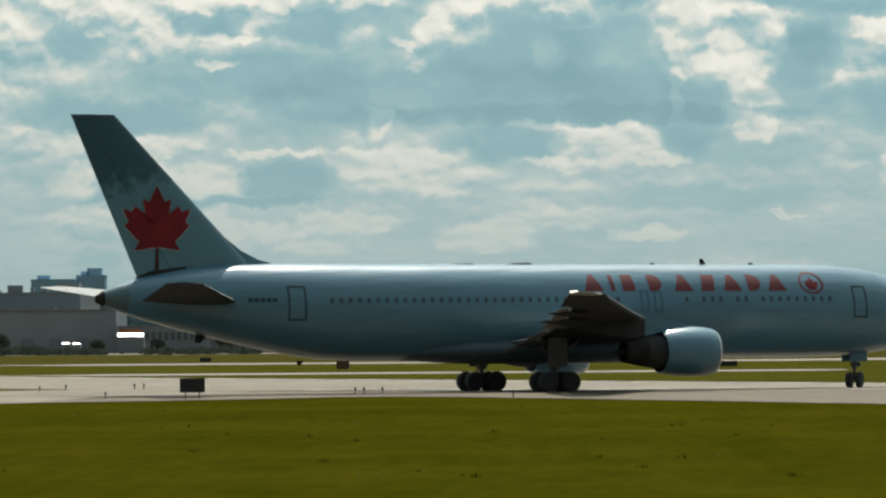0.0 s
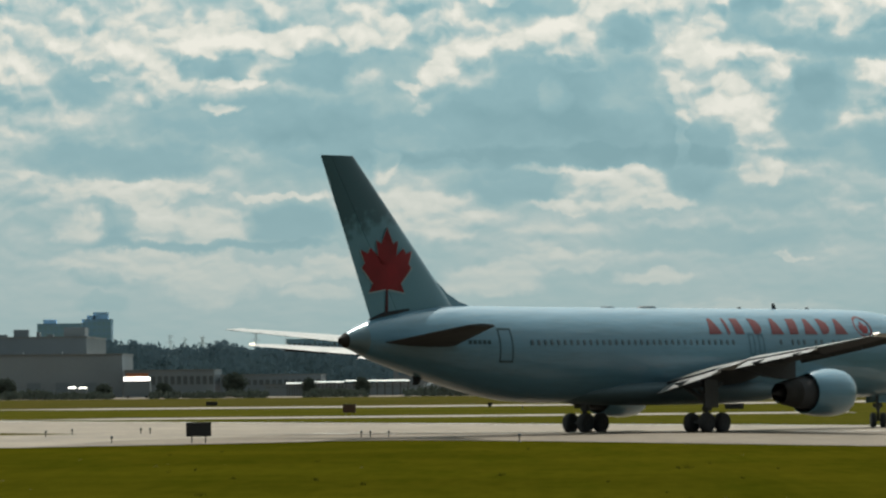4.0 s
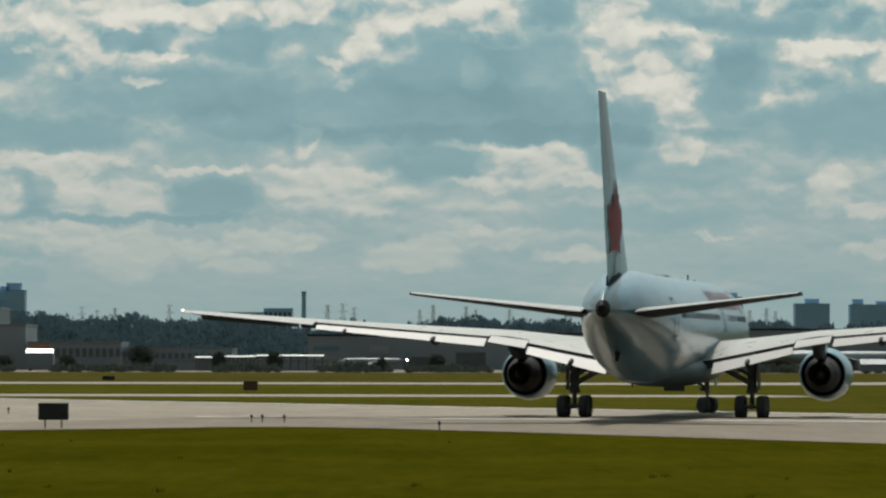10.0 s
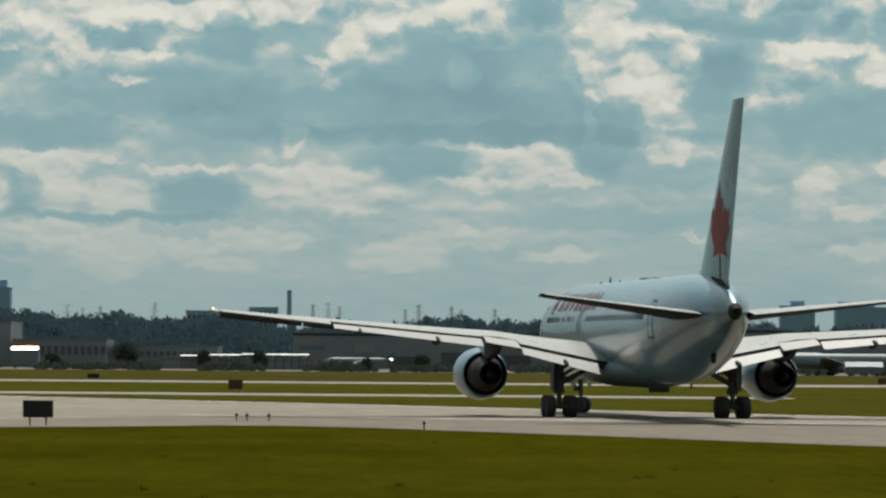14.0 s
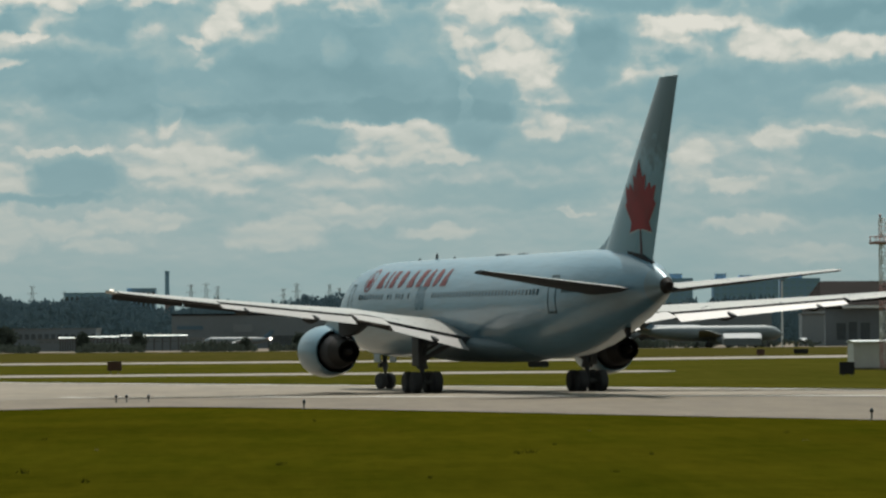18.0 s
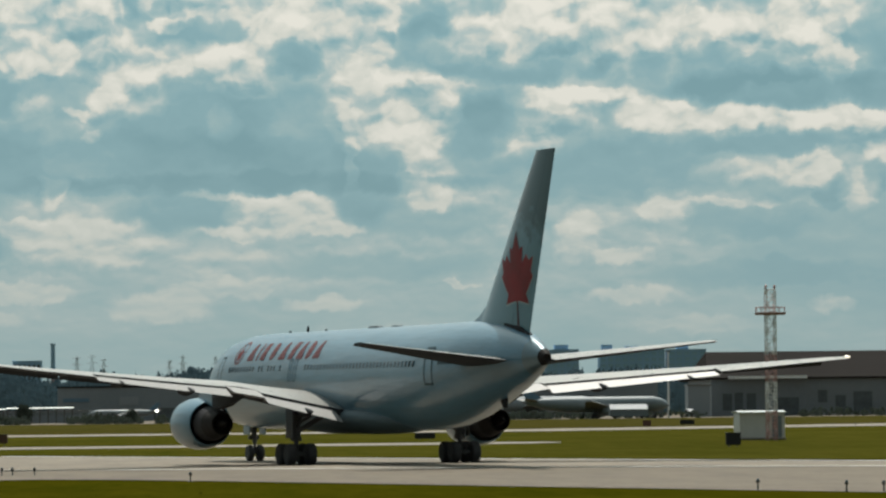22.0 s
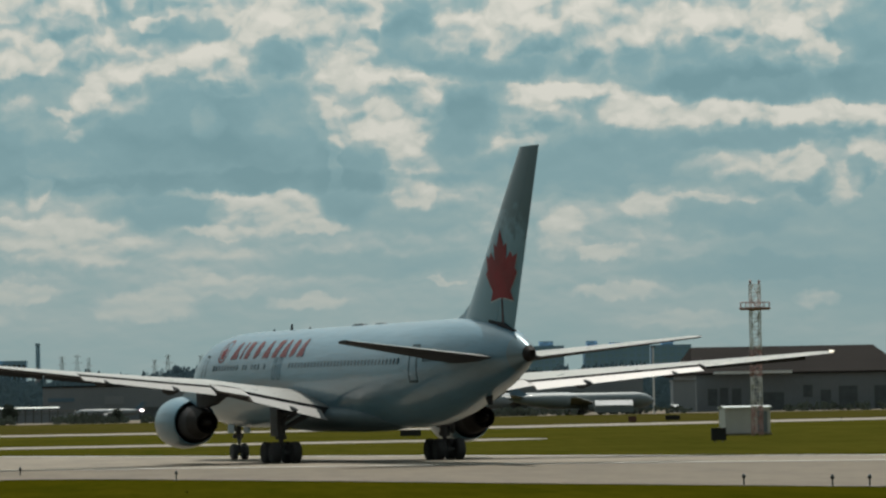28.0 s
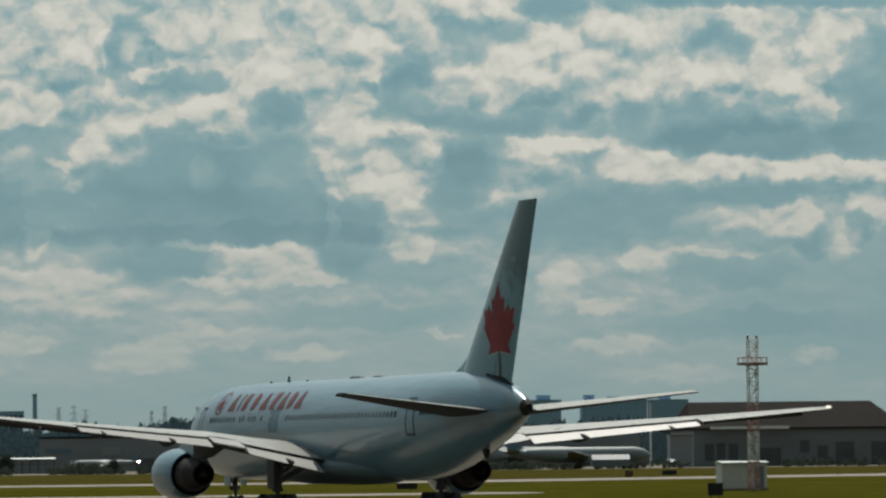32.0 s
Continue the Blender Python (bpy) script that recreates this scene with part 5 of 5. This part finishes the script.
def bright_roof(d, az0, az1, el, label):
    """A low-pitched roof of bright sheet on short posts."""
    x0, x1, z = spot(d, az0), spot(d, az1), up(d, el)
    ob = thing("canopy", (x0 + x1) / 2, d, 0, 0, label, "canopy")
    w = (x1 - x0) / 2
    bm = bmesh.new()
    loft(bm, [[(x, 0, z - 0.12), (x, 0.7, z + 0.08), (x, 6, z + 0.12), (x, 6, z + 0.02), (x, 0.7, z - 0.02), (x, 0, z - 0.2)] for x in (-w, w)])
    part("roof", bm, SHEEN, ob)
    for k in range(9):
        bm = bmesh.new()
        x_ = -w + 0.3 + (2 * w - 0.6) * k / 8
        tube(bm, (x_, 1.2, 0), (x_, 1.2, z - 0.1), 0.12, n=8)
        part("post", bm, STRUT, ob)


bright_roof(1100, -1.93, -1.17, 0.014, "long bright sheet-metal canopy on posts")
bright_roof(1102, -2.34, -1.94, 0.004, "bright sheet-metal canopy on posts")
bright_roof(1104, -2.62, -2.36, -0.006, "short bright sheet-metal canopy on posts")


def parked_jet(x, y, turn, length, label, tail, fin_mat):
    """A smaller airliner, parked far off."""
    ob = thing("parked_airliner", x, y, 0, turn, label, "airplane")
    r, zc = length * 0.052, length * 0.052 + 1.3
    bm = bmesh.new()
    rows = ((0.5, 0.05), (0.48, 0.45), (0.44, 0.85), (0.38, 1), (-0.2, 1), (-0.34, 0.75), (-0.45, 0.35), (-0.5, 0.08))
    loft(bm, [[(length * t, r * k * math.cos(a), zc + (0.5 * r * (1 - k) if t < 0 else -0.2 * r * (1 - k)) + r * k * math.sin(a)) for a in [i * math.tau / 18 for i in range(18)]] for t, k in rows])
    part("fuselage", bm, JETBLUE, ob, smooth=0.9)
    for s in (1, -1):
        bm = bmesh.new()
        loft(bm, [[(length * a, s * yy, z + dz) for a, dz in ((c0, 0), (c0 - 0.02, 0.25), (c1, 0), (c0 - 0.02, -0.15))]
                  for yy, c0, c1, z in ((r * 0.7, 0.13, -0.08, zc - r * 0.5), (length * 0.45, -0.10, -0.15, zc + r * 0.4))])
        part("wing", bm, FLAPSKIN, ob, smooth=0.5)
        bm = bmesh.new()
        loft(bm, [[(length * a, s * yy, z + dz) for a, dz in ((c0, 0), (c0 - 0.02, 0.12), (c1, 0), (c0 - 0.02, -0.1))]
                  for yy, c0, c1, z in ((0.3, -0.38, -0.47, zc + r * 0.5), (length * 0.17, -0.47, -0.51, zc + r * 0.8))])
        part("tailplane", bm, FLAPSKIN, ob, smooth=0.5)
        bm = bmesh.new()
        turned(bm, (length * 0.02, s * length * 0.16, zc - r * 0.9), (1, 0, 0), ((0, r * 0.35), (length * 0.02, r * 0.5), (length * 0.09, r * 0.52), (length * 0.095, r * 0.4)), 16)
        part("engine", bm, JETBLUE, ob, smooth=0.8)
        bm = bmesh.new()
        tube(bm, (0, s * r * 1.2, 0.5), (0, s * r * 1.2, zc - r * 0.5), 0.16, n=8)
        part("gear_leg", bm, STRUT, ob)
        bm = bmesh.new()
        tube(bm, (0, s * r * 1.2 - 0.3, 0.5), (0, s * r * 1.2 + 0.3, 0.5), 0.5, n=14)
        part("wheel", bm, TYRE, ob)
    bm = bmesh.new()
    tube(bm, (length * 0.4, 0, 0.4), (length * 0.4, 0, zc - r * 0.7), 0.12, n=8)
    part("gear_leg", bm, STRUT, ob)
    bm = bmesh.new()
    tube(bm, (length * 0.4, -0.25, 0.4), (length * 0.4, 0.25, 0.4), 0.4, n=12)
    part("wheel", bm, TYRE, ob)
    bm = bmesh.new()
    loft(bm, [[(length * c0, 0, z), (length * (c0 + c1) / 2, 0.14, z), (length * c1, 0, z), (length * (c0 + c1) / 2, -0.14, z)]
              for c0, c1, z in ((-0.33, -0.46, zc + r * 0.6), (-0.46, -0.52, zc + r + tail))])
    part("fin", bm, fin_mat, ob, smooth=0.5)
    return ob


parked_jet(spot(1010, 5.55) - 15, 1012, 6, 30, "dark blue airliner parked on the apron before a hangar", 1.6, CLAD_BLUE)
leaning_cover("catering_truck", 995, 4.861, 5.289, -0.076, -0.02, "low truck with a sloping grey cover", CLAD)
parked_jet(spot(1090, -0.6), 1092, 188, 15, "small blue jet with white wings parked on the apron", 1.4, CLAD_BLUE)
parked_jet(spot(1150, 4.0), 1160, 20, 34, "airliner parked beyond the hangar, dark tail", 6.2, CLAD_BLUE)


# slim stack beyond the woods, and the pylons of a power line
def stack(d, az_, top, r):
    ob = thing("stack", spot(d, az_), d, 0, 0, "tall slim pale chimney with a darker foot", "chimney")
    h = up(d, top)
    bm = bmesh.new()
    turned(bm, (0, 0, 0), (0, 0, 1), ((0, r * 1.3), (h * 0.62, r * 1.02)), 16)
    part("foot", bm, MASTRED, ob, smooth=0.7)
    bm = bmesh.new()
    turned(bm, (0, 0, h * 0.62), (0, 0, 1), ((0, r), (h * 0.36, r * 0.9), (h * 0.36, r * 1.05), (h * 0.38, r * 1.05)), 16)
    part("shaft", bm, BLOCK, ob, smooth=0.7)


stack(2000, -1.397, 0.735, 0.95)


def pylon():
    ob = thing("power_pylon", 0, 0, 0, 0, "thin grey steel lattice power pylon", "pylon", "pylons of the power line")
    for sx in (-1, 1):
        for sy in (-1, 1):
            bm = bmesh.new()
            tube(bm, (sx * 1.5, sy * 1.5, 0), (sx * 0.3, sy * 0.3, 24), 0.11, 0.07, 5)
            part("leg", bm, LATTICE, ob)
    bm = bmesh.new()
    for k in range(9):
        z0, z1 = k * 2.6, k * 2.6 + 2.6
        a, b = 1.5 - 1.2 * z0 / 24, 1.5 - 1.2 * z1 / 24
        for s in (-1, 1):
            tube(bm, (-a, s * a, z0), (b, s * b, z1), 0.04, n=4)
            tube(bm, (a, s * a, z0), (-b, s * b, z1), 0.04, n=4)
    part("bracing", bm, LATTICE, ob)
    for z, w in ((18.2, 1.7), (20.8, 2.1), (23.4, 1.5)):
        bm = bmesh.new()
        tube(bm, (-w, 0, z), (w, 0, z), 0.07, n=5)
        tube(bm, (-w, 0, z), (0, 0, z + 0.9), 0.04, n=4)
        tube(bm, (w, 0, z), (0, 0, z + 0.9), 0.04, n=4)
        part("arm", bm, LATTICE, ob)
    return ob


first_pylon = pylon()
first_pylon.location = (spot(2050, -2.91), 2050, 0)
for az_, d_ in ((-3.89, 2150), (-3.72, 2300), (-3.52, 2200), (-2.55, 2350), (-1.13, 2050), (-0.96, 2000), (-0.83, 2150), (-0.09, 2250), (0.06, 2050),
                (0.43, 2100), (0.54, 2250), (0.92, 2200), (1.6, 2200), (3.62, 2250), (3.81, 2150), (3.91, 2300)):
    copy_thing(first_pylon, pose(spot(d_, az_), d_, 0, 0, 0, d_ % 37))


# woods: many clumps of leaves over a band of land
def clumps(name, spots, mat, label, category, each=11, leaf_size=0.42):
    """One mesh of many loose sprays of leaves, by clumps: rows of (x, y, z, size)."""
    rnd = np.random.default_rng(len(spots) + each)
    p = np.repeat(np.array(spots), each, axis=0)
    n = len(p)

    def ways():
        d = rnd.normal(size=(n, 3))
        return d / np.linalg.norm(d, axis=1)[:, None]

    d, a = ways(), ways()
    size = p[:, 3:4]
    c = p[:, :3] + d * np.array((1, 1, 0.75)) * size * rnd.uniform(0.3, 1.0, (n, 1))
    a[:, 2] *= 0.15
    a /= np.linalg.norm(a, axis=1)[:, None]
    b = np.array((0.0, 0.0, 1.0)) + 0.3 * ways()
    a = a * size * leaf_size * rnd.uniform(0.7, 1.3, (n, 1))
    b = b * size * leaf_size * rnd.uniform(0.8, 1.5, (n, 1))
    verts = np.stack((c - a - b * 0.6, c + a * 0.9 - b * 0.5, c + b, c - a * 0.5 + b * 0.6), axis=1).reshape(-1, 3)
    verts[:, 2] = np.maximum(verts[:, 2], 0.0)
    me = bpy.data.meshes.new(name)
    me.from_pydata(verts.tolist(), [], np.arange(4 * n).reshape(n, 4).tolist())
    me.materials.append(mat)
    return tagged(new(name, me), label, category, kind="stuff")


def canopy_top(a):
    """Height of the woods against the sky, in degrees, by direction."""
    base = 0.40 + 0.035 * math.sin(a * 2.1 + 0.4) + 0.03 * math.sin(a * 5.3) + 0.02 * math.sin(a * 13.0)
    if a < -3.3:
        base += 0.09
    if -1.9 < a < -0.2:
        base -= 0.04
    if 2.9 < a < 5.6:
        base -= 0.05
    return base


wood = []
for i in range(9000):
    a = random.uniform(-10.5, 11)
    d = random.uniform(1420, 1800)
    t = random.random() ** 0.6
    h = up(d, canopy_top(a) + random.gauss(0, 0.012)) * t
    wood.append((spot(d, a), d, max(1.0, h - 1.2), random.uniform(1.2, 2.8)))
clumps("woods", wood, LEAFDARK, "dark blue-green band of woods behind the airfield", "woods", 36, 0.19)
far = []
for i in range(1500):
    a = random.uniform(-11, 11)
    d = random.uniform(2500, 3000)
    far.append((spot(d, a), d, random.uniform(2, up(d, 0.33 + 0.03 * math.sin(a * 4))), random.uniform(3, 6)))
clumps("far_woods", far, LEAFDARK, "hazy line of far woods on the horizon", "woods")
low = []
for i in range(2600):
    a = random.uniform(-10, 10)
    d = random.uniform(1012, 1060)
    patch = noise.noise((a * 1.7, 3, 0))
    if patch < -0.15 or a > 4.2 and random.random() < 0.7:
        continue
    low.append((spot(d, a), d, random.uniform(0.1, 1.0 + 1.2 * max(0, patch)), random.uniform(0.5, 1.1)))
clumps("scrub", low, SCRUB, "low dark scrub along the apron's edge", "bushes")


def tree(d, az_, height, spread, label):
    """A tapered trunk with limbs under a crown of many small clumps."""
    ob = thing("tree", spot(d, az_), d, 0, 0, label, "tree", "trees by the apron")
    bm = bmesh.new()
    tube(bm, (0, 0, 0), (0.1, 0, height * 0.55), 0.28, 0.14, 8)
    for k in range(6):
        a = k * math.tau / 6 + 0.3
        tube(bm, (0, 0, height * (0.25 + 0.05 * k)), (math.cos(a) * spread * 0.6, math.sin(a) * spread * 0.6, height * (0.5 + 0.06 * k)), 0.12, 0.04, 6)
    part("trunk", bm, BARK, ob)
    pts = []
    for k in range(260):
        v_ = Vector((random.gauss(0, 1), random.gauss(0, 1), random.gauss(0, 1))).normalized() * random.random() ** 0.4
        pts.append((v_.x * spread, v_.y * spread, height * 0.56 + v_.z * height * 0.42, random.uniform(0.35, 0.75)))
    crown = clumps("crown", pts, SCRUB, "", "", 14, 0.3)
    for key in ("kind", "category"):
        if key in crown:
            del crown[key]
    crown.parent = ob


for d_, az_, h_, s_ in ((1060, -3.22, 5.6, 2.6), (1058, -2.35, 4.2, 1.2), (1062, -1.72, 4.0, 1.4), (1066, -5.9, 4.6, 2.4), (1066, -6.35, 4.2, 1.8), (1060, -4.05, 3.4, 1.6),
                        (1070, -4.75, 3.2, 1.6), (1040, -0.52, 2.6, 0.8), (1058, 0.1, 3.6, 1.6)):
    tree(d_, az_, h_, s_, "small dark broad-leaved tree beside the apron")

# ---- nearer things on the grass ----
def guide_sign(x, y, w, h, lift, turn, board, label):
    """A taxiway sign: a boxed board on short legs, each on a foot plate."""
    ob = thing("taxiway_sign", x, y, 0, turn, label, "sign")
    bm = bmesh.new()
    box(bm, -w / 2, w / 2, -0.12, 0.12, lift, lift + h, 0.02)
    part("board", bm, board, ob)
    bm = bmesh.new()
    box(bm, -w / 2 - 0.03, w / 2 + 0.03, -0.14, 0.14, lift + h + 0.001, lift + h + 0.03)
    part("cap", bm, STRUT, ob)
    for s in (-0.27, 0.27):
        bm = bmesh.new()
        tube(bm, (s * w, 0, 0), (s * w, 0, lift), 0.035, n=8)
        tube(bm, (s * w, 0, 0), (s * w, 0, 0.03), 0.12, n=10)
        part("leg", bm, STRUT, ob)
    return ob


guide_sign(-16.35, 222.3, 1.32, 0.72, 0.36, 4, SIGNBLACK, "matt black taxiway sign seen from behind, on two legs")
guide_sign(-14.9, 428, 1.2, 0.75, 0.3, -8, SIGNBROWN, "rusty brown sign board on short legs in the grass")
guide_sign(-39.4, 628, 1.5, 0.5, 0.2, 0, SIGNBLACK, "low black sign board in the far grass")
guide_sign(22.2, 458, 1.85, 0.5, 0.12, 0, SIGNBLACK, "long low black sign board in the grass")
guide_sign(38.6, 353, 1.05, 0.85, 0.12, 10, SIGNBLACK, "squat black sign box in the grass")
guide_sign(58.8, 637, 1.0, 0.7, 0.2, 0, SIGNBROWN, "small brown sign board in the far grass")
guide_sign(67.0, 668, 1.9, 0.6, 0.2, 0, SIGNBLACK, "low black sign board in the far grass")


def edge_light():
    """A lamp on a frangible stake with a small domed head."""
    ob = thing("edge_light", 0, 0, 0, 0, "short dark edge light on a stake", "airfield light", "lights along the pavement")
    bm = bmesh.new()
    turned(bm, (0, 0, 0), (0, 0, 1), ((0, 0.12), (0.02, 0.12), (0.03, 0.035), (0.26, 0.03)), 12)
    part("stake", bm, STRUT, ob)
    bm = bmesh.new()
    turned(bm, (0, 0, 0.26), (0, 0, 1), ((0, 0.05), (0.03, 0.075), (0.06, 0.075)), 12)
    part("collar", bm, SIGNBLACK, ob)
    bm = bmesh.new()
    turned(bm, (0, 0, 0.32), (0, 0, 1), ((0, 0.055), (0.05, 0.055), (0.09, 0.03), (0.1, 0.004)), 12)
    part("dome", bm, PANE, ob)
    return ob


first_light = edge_light()
first_light.location = (-8.35, 241.5, 0)
for x, y in ((-7.85, 241.5), (-6.8, 241.2), (0.5, 217), (20.5, 179.6), (22.95, 174.2), (24.1, 173.2), (-27.9, 260.7), (-21.1, 224.5), (-27.2, 271.0),
             (-23.1, 273.4), (-22.5, 273.2), (1.4, 504), (82.9, 620), (33, 152), (45, 130)):
    copy_thing(first_light, pose(x, y, 0))


def shelter():
    """The equipment hut at the foot of the lattice mast."""
    ob = thing("equipment_hut", 47.2, 412, 0, 4, "white equipment hut with a grey door beside a mast", "hut")
    bm = bmesh.new()
    box(bm, -1.85, 1.85, -1.4, 1.4, 0.15, 2.2, 0.04)
    part("wall", bm, HUTWHITE, ob)
    bm = bmesh.new()
    loft(bm, [[(x, -1.55, 2.204), (x, 0, 2.32), (x, 1.55, 2.204), (x, 1.55, 2.28), (x, 0, 2.4), (x, -1.55, 2.28)] for x in (-1.97, 1.97)])
    part("roof", bm, WHITE, ob, "white roof")
    bm = bmesh.new()
    box(bm, -1.95, 1.95, -1.5, 1.5, 0, 0.146)
    part("plinth", bm, CONCRETE, ob)
    bm = bmesh.new()
    box(bm, 0.8, 1.6, -1.44, -1.36, 0.2, 1.95)
    part("door", bm, CLAD, ob, "grey steel door")


shelter()


def mast():
    """A square lattice mast in red and white, with a round work platform below its head."""
    ob = thing("lattice_mast", 47.4, 405, 0, 8, "red and white steel lattice mast with a platform", "mast")
    bands = ((0, 2.35, MASTRED), (2.35, 4.7, MASTWHITE), (4.7, 6.85, MASTRED), (6.85, 10.05, MASTWHITE), (10.25, 12.1, MASTWHITE))
    for z0, z1, mat in bands:
        bm = bmesh.new()
        w = 0.36 if z0 < 10.8 else 0.30
        for sx in (-w, w):
            for sy in (-w, w):
                tube(bm, (sx, sy, z0), (sx, sy, z1), 0.045, n=6)
        n = max(2, round((z1 - z0) / 0.6))
        for k in range(n):
            a, b = z0 + (z1 - z0) * k / n, z0 + (z1 - z0) * (k + 1) / n
            q = 1 if k % 2 else -1
            for s in (-w, w):
                tube(bm, (-w * q, s, a), (w * q, s, b), 0.03, n=4)
                tube(bm, (s, -w * q, a), (s, w * q, b), 0.03, n=4)
            for s in (-w, w):
                tube(bm, (-w, s, b - 0.02), (w, s, b - 0.02), 0.03, n=4)
                tube(bm, (s, -w, b - 0.02), (s, w, b - 0.02), 0.03, n=4)
        part("lattice", bm, mat, ob)
    bm = bmesh.new()
    turned(bm, (0, 0, 10.05), (0, 0, 1), ((0, 0.7), (0.0, 1.2), (0.12, 1.25), (0.2, 1.25), (0.2, 0.7)), 24)
    part("platform", bm, MASTRED, ob)
    for k in range(10):
        a = k * math.tau / 10
        bm = bmesh.new()
        tube(bm, (1.2 * math.cos(a), 1.2 * math.sin(a), 10.25), (1.2 * math.cos(a), 1.2 * math.sin(a), 10.65), 0.025, n=5)
        part("railing_post", bm, MASTRED, ob)
    bm = bmesh.new()
    rail = [circle((1.2 * math.cos(a), 1.2 * math.sin(a), 10.65), (-math.sin(a), math.cos(a), 0.02), 0.03, 5) for a in [i * math.tau / 20 for i in range(21)]]
    loft(bm, rail, caps=False)
    part("hand_rail", bm, MASTRED, ob)
    for s in (-0.36, 0.36):
        bm = bmesh.new()
        turned(bm, (s, 0, 12.1), (0, 0, 1), ((0, 0.05), (0.15, 0.1), (0.3, 0.1), (0.36, 0.02)), 10)
        part("obstruction_light", bm, MASTRED, ob)


mast()

# paler and darker bands of the pavement
sheet("runway_shoulder", [(-21.6, 235), (-13, 257), (-8, 261), (0, 256), (21.5, 246.4), (32.5, 238), (75, 200), (150, 74), (72, 74), (25, 172)]
      + bend((14.6, 191), (-2.5, 226.4), (-6.5, 226.4)) + bend((-9, 225.4), (-14, 217), (-24, 210)), 0.028, ASPHALT, "greyer asphalt shoulder along the runway's edge", "runway")
sheet("tyre_streak", [(-30, 251.3), (-12, 263.2), (-8.3, 262.2), (0, 257.2), (21.5, 247.6), (60, 222), (60, 221.2), (21.5, 246.8), (0, 256.4), (-8.5, 261.2), (-12, 262.3), (-30, 250.2)],
      0.034, RUBBER_MARK, "dark rubber streak curving along the pavement", "tyre mark")
sheet("guide_line", [(-12, 264.4), (0, 258.6), (21.5, 248.9), (60, 223.4), (60, 222.2), (21.5, 247.7), (0, 257.3), (-12, 263.4)], 0.034, WHITE_LINE, "worn pale line beside a rubber streak", "line")
sheet("edge_line", [(-60, 422), (36.2, 261.5), (100, 155), (99, 155), (35.7, 260.5), (-60.6, 421)], 0.034, WHITE_LINE, "worn white line along the runway's far edge", "line")



# tufts and pale specks in the near grass
def tufts(name, count, mat, low, high, label, seed):
    rnd = random.Random(seed)
    verts, faces = [], []
    for i in range(count):
        y = 60 + 160 * rnd.random() ** 0.8
        x = rnd.uniform(-0.12, 0.125) * (y + 45)
        if y > 196 - 1.1 * abs(x + 6) - max(0, x) * 0.6:
            continue
        h = rnd.uniform(low, high)
        for k in range(9):
            a, l = rnd.uniform(0, math.tau), rnd.uniform(0.2, 0.7) * h
            px, py = x + rnd.gauss(0, h * 0.5), y + rnd.gauss(0, h * 0.5)
            o, w = len(verts), h * 0.1
            verts += [(px - w, py, 0), (px + w, py, 0), (px + math.cos(a) * l, py + math.sin(a) * l, h * rnd.uniform(0.6, 1))]
            faces.append((o, o + 1, o + 2))
    me = bpy.data.meshes.new(name)
    me.from_pydata(verts, [], faces)
    me.materials.append(mat)
    tagged(new(name, me), label, "grass", kind="stuff")


TUFT = foliage("rank_grass", (0.03, 0.033, 0.004), 0.3, 2)
SEEDY = foliage("seeding_grass", (0.12, 0.11, 0.04), 0.3, 2)
tufts("grass_tufts", 40, TUFT, 0.06, 0.16, "dark tufts of longer grass", 5)
tufts("grass_seed_heads", 26, SEEDY, 0.04, 0.1, "pale specks of seeding grass", 6)


# ---- what moves ----
TAXI = ((0, 0.6, 247.9, 26.9), (2, 4.55, 250.6, 38.0), (4, 7.85, 254.6, 48.6), (7, 10.86, 259.9, 66.2), (9, 11.9, 263.4, 76.6),
        (11.5, 12.45, 267.0, 87.1), (14, 12.4, 269.4, 96.9), (17, 11.75, 272.0, 104.6), (20, 11.1, 273.5, 106.0), (23, 10.8, 273.9, 106.4), (32, 10.8, 273.9, 106.4))


def motions():
    walk(airliner, [(t, pose(x, y, 0, 0, 0, a)) for t, x, y, a in TAXI])
    # the nose wheels stay turned into the corner until the roll-out
    walk(NOSE[0], [(t, pose(22.78, 0, 0, 0, 0, a)) for t, a in ((0, 42), (4, 44), (9, 49), (12, 52), (14.5, 50), (17, 30), (19.5, 5), (21, 0), (32, 0))])
    # each wheel rolls over the ground that it covers
    for tyre, rim, r, at in WHEELS:
        rows, gone = [], 0.0
        reach = tyre.parent.location
        last = None
        for i in range(0, 116):
            t = i * 0.2
            k = max(j for j in range(len(TAXI) - 1) if TAXI[j][0] <= t)
            a, b = TAXI[k], TAXI[k + 1]
            s = (t - a[0]) / (b[0] - a[0])
            x, y, turn = (a[j] + (b[j] - a[j]) * s for j in (1, 2, 3))
            p = pose(x, y, 0, 0, 0, turn) @ (reach + at)
            if last is not None:
                gone += (p - last).length
            last = p
            rows.append((t, Matrix.Translation(at) @ Matrix.Rotation(gone / r, 4, "Y")))
        rows.append((32, rows[-1][1]))
        walk(tyre, rows)
        walk(rim, rows)


motions()
